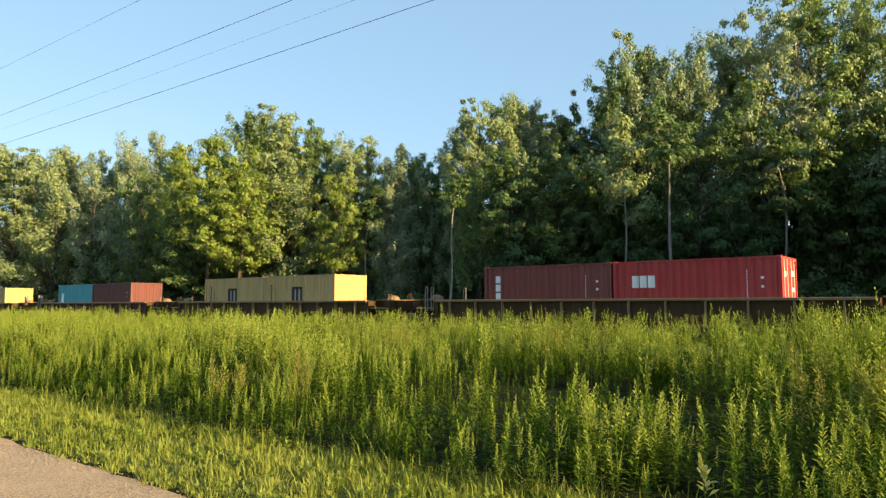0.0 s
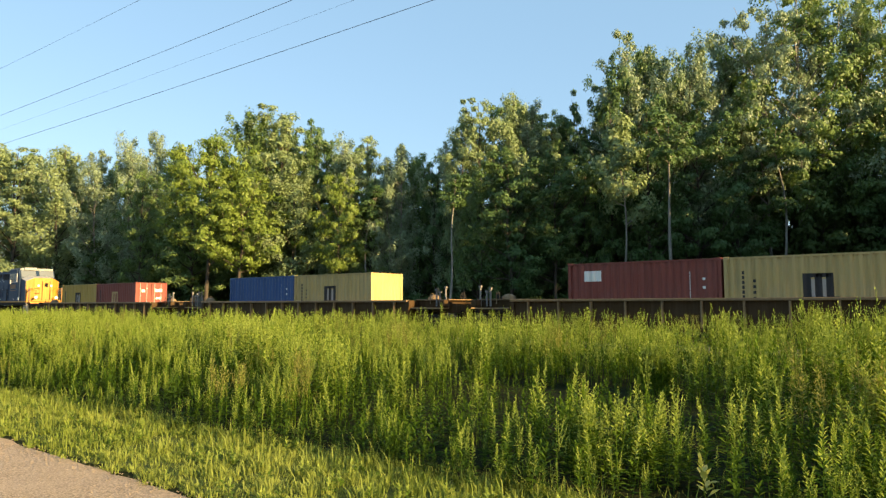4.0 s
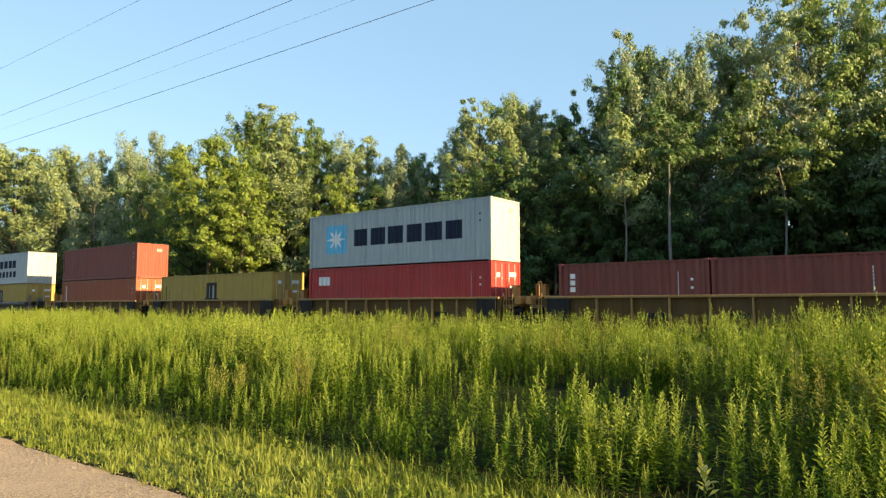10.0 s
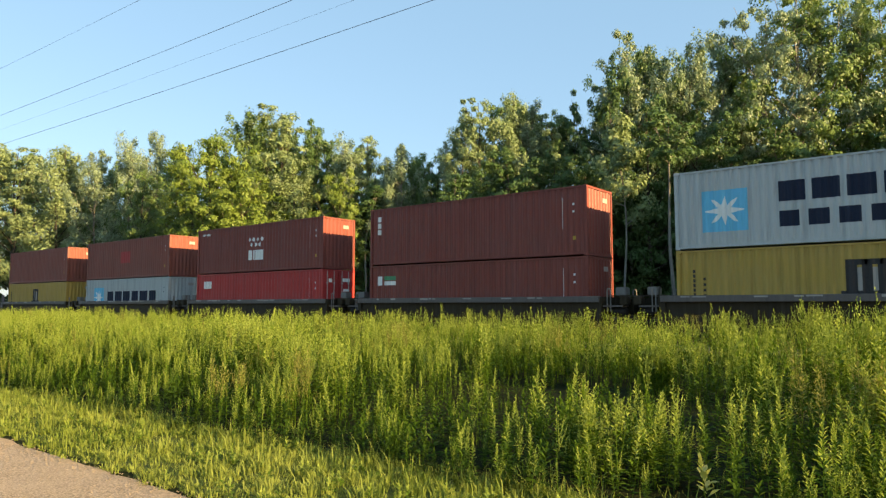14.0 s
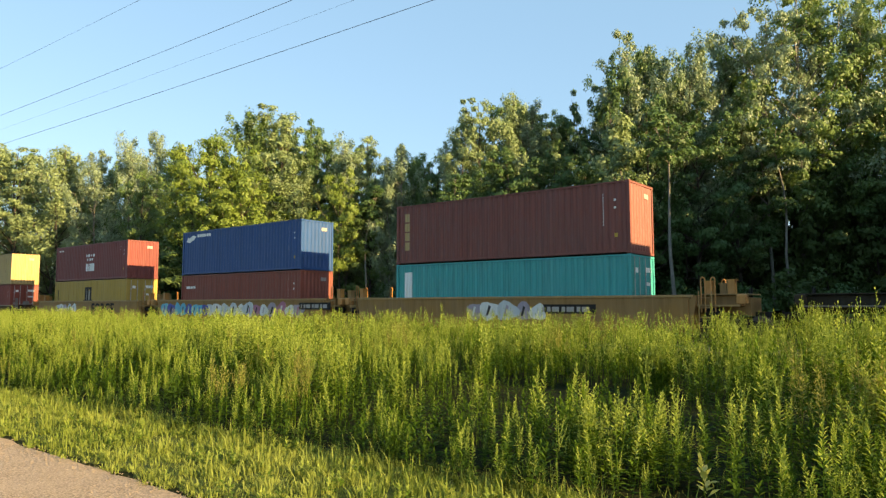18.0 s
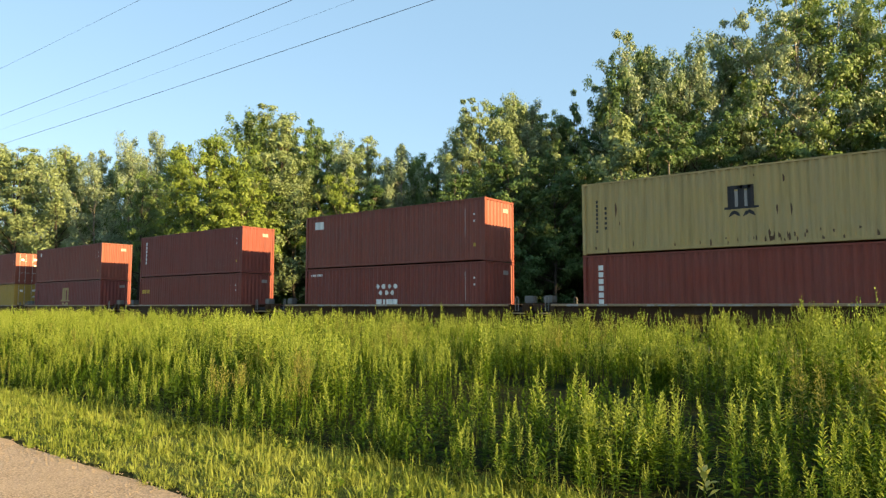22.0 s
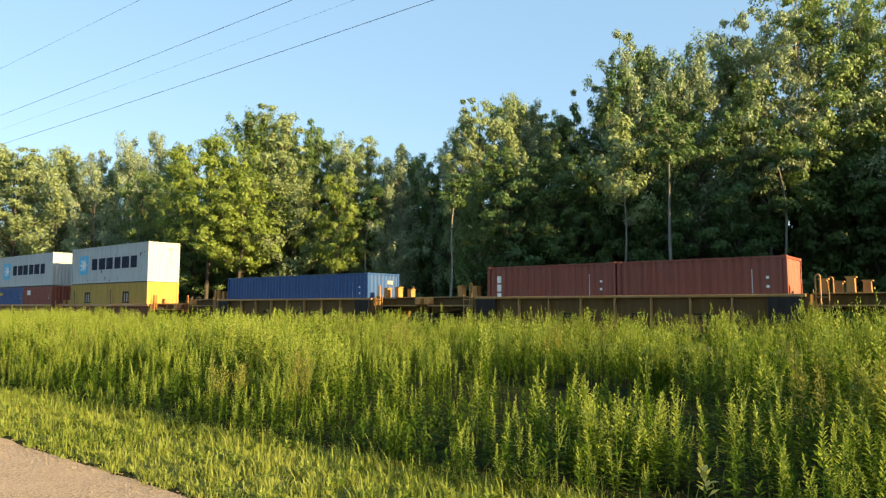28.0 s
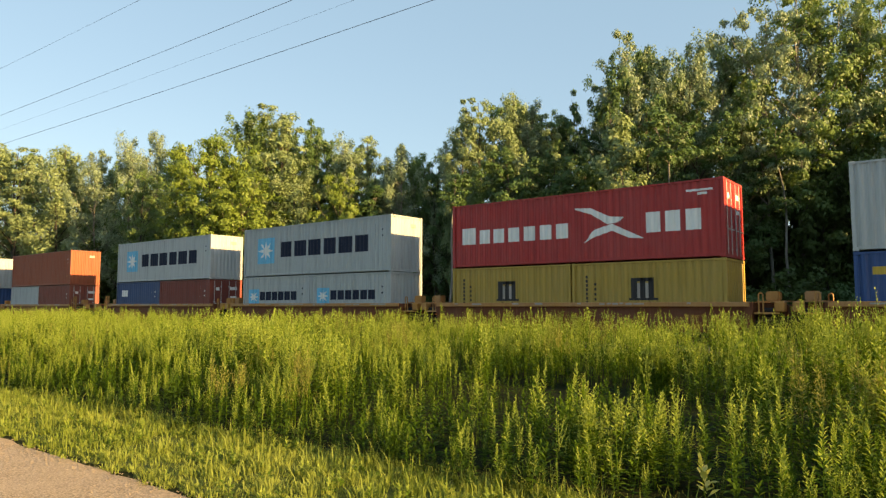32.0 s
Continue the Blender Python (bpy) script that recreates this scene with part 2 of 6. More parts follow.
def build_ground():
    ys = [-4000, -300, -60, -20, -8, -4, 0, 3.4, 3.9, 4.6, 6, 7.5, 9, 12, 15, 17, 19, 20.5, 22.2, 23.4, 26, 30, 34, 40, 50, 60, 90, 200, 600, 4000]
    xs = [-4000, -800, -300] + list(range(-160, 81, 4)) + [120, 300, 800, 4000]
    rng = random.Random(4)
    vs = [(x, y, ground_z(x, y) + (rng.uniform(-0.04, 0.04) if 4.7 < y < 23 else 0)) for y in ys for x in xs]
    n = len(xs)
    fs = [(j * n + i, j * n + i + 1, (j + 1) * n + i + 1, (j + 1) * n + i) for j in range(len(ys) - 1) for i in range(n - 1)]
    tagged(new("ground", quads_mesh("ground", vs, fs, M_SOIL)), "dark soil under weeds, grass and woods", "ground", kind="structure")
    # road with a ragged edge towards the grass
    vs, fs = [], []
    k = 0
    x = -200.0
    while x <= 60:
        e = 3.3 + 0.06 * noise.noise((x * 0.9, 0, 0)) + 0.05 * noise.noise((x * 3.1, 5, 0))
        for y, z in ((-4.2, -0.02), (-0.5, 0.03), (e - 0.25, 0.006), (e, -0.015), (e + 0.02, -0.08)):
            vs.append((x, y, z))
        if k:
            b = 5 * k
            fs += [(b + j - 5, b + j, b + j + 1, b + j - 4) for j in range(4)]
        k += 1
        x += 0.2 if -20 < x < 2 else 4.0
    tagged(new("road", quads_mesh("road", vs, fs, M_ASPHALT)), "worn pale asphalt road with a crumbling edge", "road", kind="structure")
    # the mown verge between road and weeds
    vs, fs = [], []
    for k in range(300):
        x = -26 + 0.2 * k if k < 141 else 2 + (k - 140) * 0.4
        e = 3.36 + 0.06 * noise.noise((x * 0.9, 0, 0)) + 0.08 * noise.noise((x * 3.7, 9, 0))
        for y in (e, e + 0.25, 4.1, 4.6, 5.0):
            vs.append((x, y, ground_z(x, y) + 0.004 + (0.018 * noise.noise((x * 4, y * 6, 3)) + 0.012 if y > e else -0.01)))
        if k:
            b = 5 * k
            fs += [(b + j - 5, b + j, b + j + 1, b + j - 4) for j in range(4)]
    tagged(new("verge", quads_mesh("verge", vs, fs, M_VERGE)), "thatch and roots of the mown grass verge", "verge", kind="structure")
    # ballast: one long bank
    vs = [(x, TRACK_Y + y, z) for x in range(-400, 161, 8) for y, z in ((-3.3, 0.0), (-1.7, RAIL_Z - 0.2), (1.7, RAIL_Z - 0.2), (3.3, 0.0))]
    fs = [(4 * i + j, 4 * i + 4 + j, 4 * i + 5 + j, 4 * i + 1 + j) for i in range(70) for j in range(3)]
    tagged(new("ballast", quads_mesh("ballast", vs, fs, M_BALLAST)), "grey crushed stone bank under the railway track", "ballast", kind="structure")
    for s in (-1, 1):
        y = TRACK_Y + s * 0.755
        bm = boxes((-400, 160, y - 0.036, y + 0.036, RAIL_Z - 0.045, RAIL_Z), (-400, 160, y - 0.01, y + 0.01, RAIL_Z - 0.14, RAIL_Z - 0.045), (-400, 160, y - 0.07, y + 0.07, RAIL_Z - 0.16, RAIL_Z - 0.14))
        tagged(part("rail", bm, M_RAIL), "rusty steel rail with a worn bright top", "rail", "running rails", "structure")
    bm = bmesh.new()
    for i in range(240):
        x = -100 + i * 0.52
        box(bm, x, x + 0.22, TRACK_Y - 1.3, TRACK_Y + 1.3, RAIL_Z - 0.32, RAIL_Z - 0.165)
    tagged(part("railway_ties", bm, M_TIE), "dark creosoted wooden ties under the rails", "railway ties", kind="stuff")


build_ground()

# ---- the train ----
MOVERS = []  # thing, place along the train, y, z
CONT_Z = 0.73
W20, W40, CW = 6.058, 12.192, 2.438
STD, HC = 2.591, 2.896

C = {
    "red": paint("bright red paint", (0.40, 0.025, 0.024), 0.5, 0.12, 0.15),
    "maroon": paint("maroon paint", (0.195, 0.038, 0.026), 0.55, 0.2, 0.2),
    "brick": paint("brick red paint", (0.215, 0.038, 0.023), 0.55, 0.2, 0.2),
    "dull": paint("dull brown paint", (0.185, 0.054, 0.042), 0.6, 0.2, 0.25),
    "wine": paint("dark wine paint", (0.115, 0.03, 0.027), 0.55, 0.2, 0.2),
    "brown": paint("red-brown paint", (0.218, 0.052, 0.033), 0.55, 0.25, 0.2),
    "rust": paint("orange-brown paint", (0.31, 0.072, 0.028), 0.55, 0.25, 0.15),
    "plum": paint("plum paint", (0.18, 0.036, 0.031), 0.5, 0.12, 0.2),
    "yellow": paint("ochre yellow paint", (0.38, 0.248, 0.045), 0.55, 0.2, 0.12),
    "cream": paint("faded yellow paint", (0.43, 0.305, 0.115), 0.6, 0.45, 0.2),
    "silver": paint("pale grey paint", (0.355, 0.39, 0.395), 0.5, 0.3, 0.15),
    "white": paint("white reefer panels", (0.395, 0.42, 0.425), 0.45, 0.32, 0.15),
    "blue": paint("deep blue paint", (0.012, 0.062, 0.200), 0.45, 0.12, 0.1),
    "navy": paint("dusty blue paint", (0.025, 0.062, 0.16), 0.5, 0.15, 0.15),
    "teal": paint("teal paint", (0.025, 0.29, 0.29), 0.5, 0.15, 0.15),
    "cyan": paint("light teal paint", (0.035, 0.30, 0.345), 0.5, 0.1, 0.15),
}
M_WHITE = paint("white lettering paint", (0.75, 0.75, 0.73), 0.6, 0.05, 0.1)
M_INK = paint("dark blue lettering paint", (0.008, 0.015, 0.038), 0.6, 0.0, 0.1, gloss=0.2)
M_BLACK = paint("black lettering paint", (0.02, 0.018, 0.02), 0.6, 0.0, 0.1)
M_SKYBLUE = paint("light blue panel paint", (0.10, 0.45, 0.68), 0.6, 0.05, 0.1)
M_GOLD = paint("gold lettering paint", (0.52, 0.34, 0.04), 0.55, 0.05, 0.1)
M_TAN = paint("faded tan lettering paint", (0.42, 0.30, 0.13), 0.6, 0.1, 0.1)
M_GREENP = paint("green panel paint", (0.05, 0.25, 0.12), 0.6, 0.0, 0.1)
M_DARKSTEEL = paint("dark dirty steel", (0.022, 0.019, 0.018), 0.75, 0.3, 0.2, gloss=0.15)
M_GALV = paint("galvanised steel", (0.40, 0.40, 0.39), 0.45, 0.2, 0.1)
M_RUST = paint("running rust", (0.10, 0.05, 0.025), 0.85, 0.5, 0.2)
M_STENCIL = paint("worn stencil paint", (0.32, 0.29, 0.27), 0.6, 0.4, 0.1)
M_WHEEL = paint("wheel steel", (0.06, 0.045, 0.035), 0.5, 0.4, 0.2)


def corr_offset(x):
    """Depth of the trapezoid corrugation at x, 0 outside to 1 inside."""
    q = (x % 0.278) / 0.278
    return 0.0 if q < 0.26 else (q - 0.26) / 0.245 if q < 0.505 else 1.0 if q < 0.755 else (1 - q) / 0.245


def corr_breaks(x0, x1):
    xs = [x0]
    k = math.floor(x0 / 0.278)
    while k * 0.278 < x1:
        for q in (0, 0.26, 0.505, 0.755):
            x = (k + q) * 0.278
            if x0 + 0.004 < x < x1 - 0.004:
                xs.append(x)
        k += 1
    return xs + [x1]


def corr_panel(bm, x0, x1, z0, z1, y, depth=0.044, lift=0.0, lo=None, hi=None):
    """A corrugated sheet that faces -y; lo and hi may bound it by height along x."""
    prev = None
    for x in corr_breaks(x0, x1):
        yy = y + depth * corr_offset(x) - lift
        a = bm.verts.new((x, yy, lo(x) if lo else z0))
        b = bm.verts.new((x, yy, hi(x) if hi else z1))
        if prev:
            bm.faces.new((prev[0], a, b, prev[1]))
        prev = (a, b)


SHEETS = {}


def sheet(kind, length, h, mat):
    """Meshes of container sheets, made once for each size and colour."""
    key = (kind, length, h, mat.name)
    if key in SHEETS:
        return SHEETS[key]
    bm = bmesh.new()
    L, H, Y = length / 2, h, -CW / 2
    if kind == "side_panel":
        corr_panel(bm, -L + 0.12, L - 0.12, 0.15, H - 0.07, Y + 0.015)
    elif kind == "end_panel":
        corr_panel(bm, -CW / 2 + 0.12, CW / 2 - 0.12, 0.15, H - 0.09, 0.02, 0.045)
        bm.transform(Matrix.Rotation(radians(90), 4, "Z"))
        bmesh.ops.translate(bm, verts=bm.verts[:], vec=(L, 0, 0))
    elif kind == "roof":
        corr_panel(bm, -L + 0.1, L - 0.1, Y + 0.05, -Y - 0.05, -(H - 0.012), 0.02)
        bm.transform(Matrix(((1, 0, 0, 0), (0, 0, -1, 0), (0, -1, 0, 0), (0, 0, 0, 1))))
        bmesh.ops.recalc_face_normals(bm, faces=bm.faces[:])
    elif kind == "frame":
        for s in (-1, 1):
            y0, y1 = sorted((s * CW / 2, s * (CW / 2 - 0.06)))
            y2, y3 = sorted((s * (CW / 2 - 0.025), s * (CW / 2 - 0.08)))
            box(bm, -L + 0.16, L - 0.16, y2, y3, 0.055, 0.17)
            box(bm, -L + 0.16, L - 0.16, y0, y1, H - 0.08, H - 0.015)
            for e in (-1, 1):
                x0, x1 = sorted((e * L, e * (L - 0.13)))
                ya, yb = sorted((s * (CW / 2), s * (CW / 2 - 0.13)))
                box(bm, x0 + 0.003, x1 - 0.003, ya + 0.003, yb - 0.003, 0.118, H - 0.118)
        for e in (-1, 1):
            x0, x1 = sorted((e * (L - 0.005), e * (L - 0.07)))
            box(bm, x0, x1, -CW / 2 + 0.178, CW / 2 - 0.178, 0.01, 0.15)
            box(bm, x0, x1, -CW / 2 + 0.178, CW / 2 - 0.178, H - 0.1, H - 0.012)
    elif kind == "floor":
        box(bm, -L + 0.07, L - 0.07, -CW / 2 + 0.06, CW / 2 - 0.06, 0.04, 0.12)
    elif kind == "corner_casting":
        box(bm, -0.089, 0.089, -0.081, 0.081, 0, 0.118)
        bevelled(bm, 0.012, 1)
    elif kind == "door":
        box(bm, L - 0.07, L - 0.035, -CW / 2 + 0.14, -0.01, 0.155, H - 0.105)
        for z in (0.2, 0.36, 0.52, 0.68, 0.84):
            zz = 0.155 + (H - 0.26) * z
            box(bm, L - 0.036, L - 0.022, -CW / 2 + 0.2, -0.08, zz, zz + 0.16)
    elif kind == "lock_rod":
        tube(bm, [(L - 0.004, 0, 0.1), (L - 0.004, 0, H - 0.08)], 0.019, 6)
        for z in (0.28, 1.1, 2.1):
            box(bm, L - 0.022, L + 0.012, -0.05, 0.05, z, z + 0.07)
        box(bm, L + 0.0, L + 0.018, -0.02, 0.36, 1.02, 1.06)
    me = bpy.data.meshes.new(kind)
    bm.to_mesh(me)
    bm.free()
    me.materials.append(mat)
    SHEETS[key] = me
    return me


def container(length, h, col, label, doors=False, roof=None):
    mat = C[col]
    ob = new("shipping_container")
    for k in ("frame", "floor", "roof"):
        part(k, sheet(k, length, h, mat), None, ob)
    part("side_panel", sheet("side_panel", length, h, mat), None, ob)
    far = part("side_panel", sheet("side_panel", length, h, mat), None, ob)
    far.matrix_basis = pose(0, 0, 0, 0, 0, 180)
    back = part("end_panel", sheet("end_panel", length, h, mat), None, ob)
    back.matrix_basis = pose(0, 0, 0, 0, 0, 180)
    if doors:
        for s in (1, -1):
            d = part("door", sheet("door", length, h, mat), None, ob)
            if s < 0:
                d.matrix_basis = Matrix.Translation((0, CW / 2 - 0.13 + 0.01, 0))
            for y in (-0.86, -0.36):
                r = part("lock_rod", sheet("lock_rod", length, h, M_GALV), None, d, "steel locking rod")
                r.matrix_basis = pose(0, y, 0)
    else:
        part("end_panel", sheet("end_panel", length, h, mat), None, ob)
    for e in (-1, 1):
        for s in (-1, 1):
            for z in (0, h - 0.118):
                c = part("corner_casting", sheet("corner_casting", 0, 0, mat), None, ob)
                c.matrix_basis = pose(e * (length / 2 - 0.085), s * (CW / 2 - 0.077), z)
    if doors:
        end_mark(ob, length, [(0.3, 0.85, h - 0.68, h - 0.48)], M_WHITE)
        end_mark(ob, length, [(0.35, 0.8, h - 1.22, h - 1.08)], M_WHITE)
        end_mark(ob, length, [(-0.75, -0.5, h - 0.72, h - 0.52)], M_WHITE)
    elif length > 8:
        end_mark(ob, length, [(0.3, 0.72, h - 0.58, h - 0.38)], M_STENCIL, "small pale panel")
    tagged(ob, label, "shipping container", "containers on the train")
    return ob


def mark(ob, length, spans, mat, name="marking", label=""):
    """Paint on the near side: spans of (x0, x1, z0, z1) from the left end, following the corrugation."""
    if name in ("letter_block", "panel", "patch", "emblem"):
        # large pieces are parts of their own
        for x0, x1, z0, z1 in spans:
            bm = bmesh.new()
            corr_panel(bm, x0 - length / 2, x1 - length / 2, z0, z1, -CW / 2 + 0.015, lift=0.004)
            part(name, bm, mat, ob, label)
        return
    bm = bmesh.new()
    for x0, x1, z0, z1 in spans:
        corr_panel(bm, x0 - length / 2, x1 - length / 2, z0, z1, -CW / 2 + 0.015, lift=0.004)
    tagged(part(name, bm, mat, ob, label), kind="stuff")


def mark_shape(ob, length, top, low, mat, name="emblem", label="", lift=0.006):
    """Paint bounded above and below by two lines of (x, z) from the left end."""
    def line(pts):
        def at(x):
            x += length / 2
            for (a, za), (b, zb) in zip(pts, pts[1:]):
                if x <= b:
                    return za + (zb - za) * (x - a) / (b - a)
            return pts[-1][1]
        return at
    bm = bmesh.new()
    corr_panel(bm, top[0][0] - length / 2, top[-1][0] - length / 2, 0, 0, -CW / 2 + 0.015, lift=lift, lo=line(low), hi=line(top))
    return part(name, bm, mat, ob, label)


def end_mark(ob, length, spans, mat, label=""):
    """Paint on the end that faces forward: (y0, y1, z0, z1)."""
    bm = bmesh.new()
    for y0, y1, z0, z1 in spans:
        box(bm, length / 2 - 0.02, length / 2 - 0.012, y0, y1, z0, z1)
    return part("marking", bm, mat, ob, label)


def word(x0, z0, n, w, h, gap):
    """Plain blocks in place of a word: n blocks of width w and height h."""
    return [(x0 + i * (w + gap), x0 + i * (w + gap) + w, z0, z0 + h) for i in range(n)]


def column(x0, z0, n, w, h, gap):
    return [(x0, x0 + w, z0 + i * (h + gap), z0 + i * (h + gap) + h) for i in range(n)]


def codes(ob, length, h, mat=None, at=0.86):
    """The small registration marks near the forward end, as bars."""
    mat = mat or M_WHITE
    x = length - 1.15
    mark(ob, length, column(x, h - 1.75, 11, 0.04, 0.09, 0.03), mat, "registration_mark")
    mark(ob, length, column(x + 0.47, h - 1.1, 2, 0.1, 0.09, 0.22), mat, "registration_mark")
    if length > 8 and mat == M_WHITE:
        mark(ob, length, [(length - 0.68, length - 0.52, 0.66, 0.82)], M_GOLD, "panel", "small yellow warning panel")


def star_panel(ob, L, x, z, s):
    mark(ob, L, [(x, x + s, z, z + s * 0.95)], M_SKYBLUE, "panel", "light blue square panel")
    c, r = x + s / 2, s * 0.42
    for k, flat in ((0, 1.0), (1, 0.62)):
        w = r if k == 0 else r * 0.62
        hh = r if k == 0 else r * 0.62
        if k == 0:
            top = [(c - w, 0.02), (c - w * 0.3, 0.16 * hh), (c - w * 0.1, 0.3 * hh), (c, hh), (c + w * 0.1, 0.3 * hh), (c + w * 0.3, 0.16 * hh), (c + w, 0.02)]
        else:
            top = [(c - w * 1.1, hh * 1.05), (c - w * 0.75, hh * 0.95), (c, 0.2 * hh), (c + w * 0.75, hh * 0.95), (c + w * 1.1, hh * 1.05)]
        low = [(a, -b) for a, b in top] if k == 0 else [(c - w * 1.1, hh * 0.98), (c - w * 0.6, hh * 0.3), (c, -0.1 * hh), (c + w * 0.6, hh * 0.3), (c + w * 1.1, hh * 0.98)]
        for sg in ((1,) if k == 0 else (1, -1)):
            tt, ll = (top, low) if sg > 0 else ([(a, -b) for a, b in low], [(a, -b) for a, b in top])
            mark_shape(ob, L, [(a, z + s * 0.475 + b) for a, b in tt], [(a, z + s * 0.475 + b) for a, b in ll], M_WHITE, "emblem", "white star emblem", 0.006 + 0.001 * k)


def grey_liner(ob, L, h):
    if L > 8:
        star_panel(ob, L, 1.28, 0.75, 1.6)
        mark(ob, L, word(3.45, 1.08, 6, 1.0, 0.88, 0.225), M_INK, "letter_block", "dark blue block")
    else:
        star_panel(ob, L, 0.55, 0.95, 0.95)
        mark(ob, L, word(1.62, 1.2, 6, 0.44, 0.5, 0.13), M_INK, "letter_block", "dark blue block")
    codes(ob, L, h, M_INK)


def grey_liner_two_rows(ob, L, h):
    star_panel(ob, L, 0.98, 0.6, 1.58)
    mark(ob, L, word(3.55, 1.5, 6, 0.82, 0.7, 0.196), M_INK, "letter_block", "dark blue block")
    mark(ob, L, word(3.55, 0.64, 7, 0.62, 0.54, 0.27), M_INK, "letter_block", "small dark blue block")
    codes(ob, L, h, M_INK)


def arch_emblem(ob, L, h, x=None, mat=None, s=None, base=None):
    """Three upright bars on a wide foot with two arcs below."""
    mat = mat or M_BLACK
    s = s or (1.12 if L > 8 else 0.86)
    z = base or (1.35 if L > 8 else 1.17)
    x0 = x or (5.42 if L > 8 else 2.5)
    w, hh = 1.08 * s, 0.9 * s
    spans = [(x0, x0 + w * 0.27, z, z + hh), (x0 + w * 0.38, x0 + w * 0.62, z, z + hh), (x0 + w * 0.73, x0 + w * 0.97, z, z + hh), (x0 + w * 0.27, x0 + w * 0.9, z + hh * 0.82, z + hh),
             (x0 - w * 0.12, x0 + w * 1.14, z - 0.1 * s, z)]
    mark(ob, L, spans, mat, "emblem", "dark block emblem")
    if mat == M_BLACK:
        mark(ob, L, [(x0 + w * 0.27, x0 + w * 0.38, z, z + hh * 0.74), (x0 + w * 0.62, x0 + w * 0.73, z, z + hh * 0.74)], M_STENCIL, "emblem", "pale slot of the emblem")
    for k in (0.0, 0.54):
        a, b = x0 + w * (0.02 + k), x0 + w * (0.46 + k)
        m = (a + b) / 2
        mark_shape(ob, L, [(a, z - 0.4 * s), (a + 0.06, z - 0.22 * s), (m, z - 0.15 * s), (b - 0.06, z - 0.22 * s), (b, z - 0.4 * s)], [(a, z - 0.42 * s), (a + 0.12, z - 0.36 * s), (m, z - 0.3 * s), (b - 0.12, z - 0.36 * s), (b, z - 0.42 * s)], mat, "emblem")
    mark(ob, L, column(0.6, h * 0.3, 8, 0.07, 0.12, 0.05), M_BLACK, "registration_mark")
    mark(ob, L, column(0.95, h * 0.34, 5, 0.1, 0.1, 0.1), M_BLACK, "registration_mark")


def stacked_name(ob, L, h, x=0.65, n=6, mat=None, w=0.22, hh=0.2):
    mark(ob, L, column(x, h - 0.35 - n * (hh + 0.07), n, w, hh, 0.07), mat or M_WHITE, "letter_block", "small block")
    codes(ob, L, h)


def corner_name(ob, L, h, n=3, mat=None):
    mark(ob, L, word(0.75, h * 0.60 if L < 8 else 1.97, n, 0.27, 0.46, 0.05), mat or M_WHITE, "letter_block", "white block")
    codes(ob, L, h)


def dots_name(ob, L, h, z=0.72):
    x0 = 5.42
    for zz, n, off in ((1.25, 4, 0.0), (0.93, 3, 0.2)):
        for i in range(n):
            c = x0 + 0.13 + off + i * 0.4
            mark_shape(ob, L, [(c - 0.13, z + zz), (c - 0.07, z + zz + 0.1), (c, z + zz + 0.13), (c + 0.07, z + zz + 0.1), (c + 0.13, z + zz)], [(c - 0.13, z + zz - 0.01), (c - 0.07, z + zz - 0.11), (c, z + zz - 0.13), (c + 0.07, z + zz - 0.11), (c + 0.13, z + zz - 0.01)], M_WHITE, "emblem", "white dot")
    mark(ob, L, [(x0, x0 + 0.42, z, z + 0.6), (x0 + 0.5, x0 + 0.66, z, z + 0.6), (x0 + 0.74, x0 + 1.46, z, z + 0.6)], M_WHITE, "letter_block", "white block")
    mark(ob, L, word(0.43, h - 0.42, 6, 0.12, 0.12, 0.05), M_WHITE, "registration_mark")
    codes(ob, L, h)


def flag_name(ob, L, h):
    mark(ob, L, [(0.56, 1.28, 1.05, 1.8)] + word(1.5, 1.05, 6, 0.56, 0.62, 0.22), M_WHITE, "letter_block", "white block")
    mark(ob, L, word(9.28, 1.05, 3, 0.56, 0.78, 0.2), M_WHITE, "letter_block", "white block")
    mark_shape(ob, L, [(6.28, 2.25), (7.0, 2.2), (7.8, 1.80), (8.39, 1.74)], [(6.28, 2.2), (7.0, 1.95), (7.7, 1.5), (8.1, 1.53), (8.39, 1.7)], M_WHITE, "emblem", "white wing of a pennant emblem")
    mark_shape(ob, L, [(6.71, 0.82), (7.1, 1.3), (7.9, 1.5), (8.6, 1.15), (9.2, 0.86)], [(6.71, 0.8), (7.1, 1.0), (7.9, 1.22), (8.6, 0.9), (9.2, 0.84)], M_WHITE, "emblem", "white wing of a pennant emblem")
    mark(ob, L, [(L - 1.35, L - 0.4, 2.46, 2.54), (L - 0.95, L - 0.6, 2.32, 2.41)], M_WHITE, "registration_mark")


def rust_drips(ob, L, h, seed, n, low=True):
    """Rust that has run down from seams and dents: narrow tapering streaks."""
    rng = random.Random(seed)
    for k in range(n):
        x = rng.uniform(0.4, L - 0.5) if rng.random() < 0.5 else rng.gauss(L * 0.55, 1.6)
        x = min(max(x, 0.3), L - 0.5)
        w, ln = rng.uniform(0.025, 0.075), rng.uniform(0.2, 0.75)
        z = rng.uniform(0.3, 0.62) if low else rng.uniform(1.2, h - 0.15)
        mark_shape(ob, L, [(x, z - ln * 0.2), (x + w * 0.5, z), (x + w, z - ln * 0.3)], [(x, z - ln * 0.5), (x + w * 0.5, max(0.16, z - ln)), (x + w, z - ln * 0.5)], M_RUST, "rust_streak", "dark rust streak", 0.005)


def small_panel(ob, L, h, x=0.35, mat=None):
    mark(ob, L, [(x, x + 0.75, h - 0.75, h - 0.33)], mat or M_WHITE, "panel", "small pale panel")
    codes(ob, L, h)


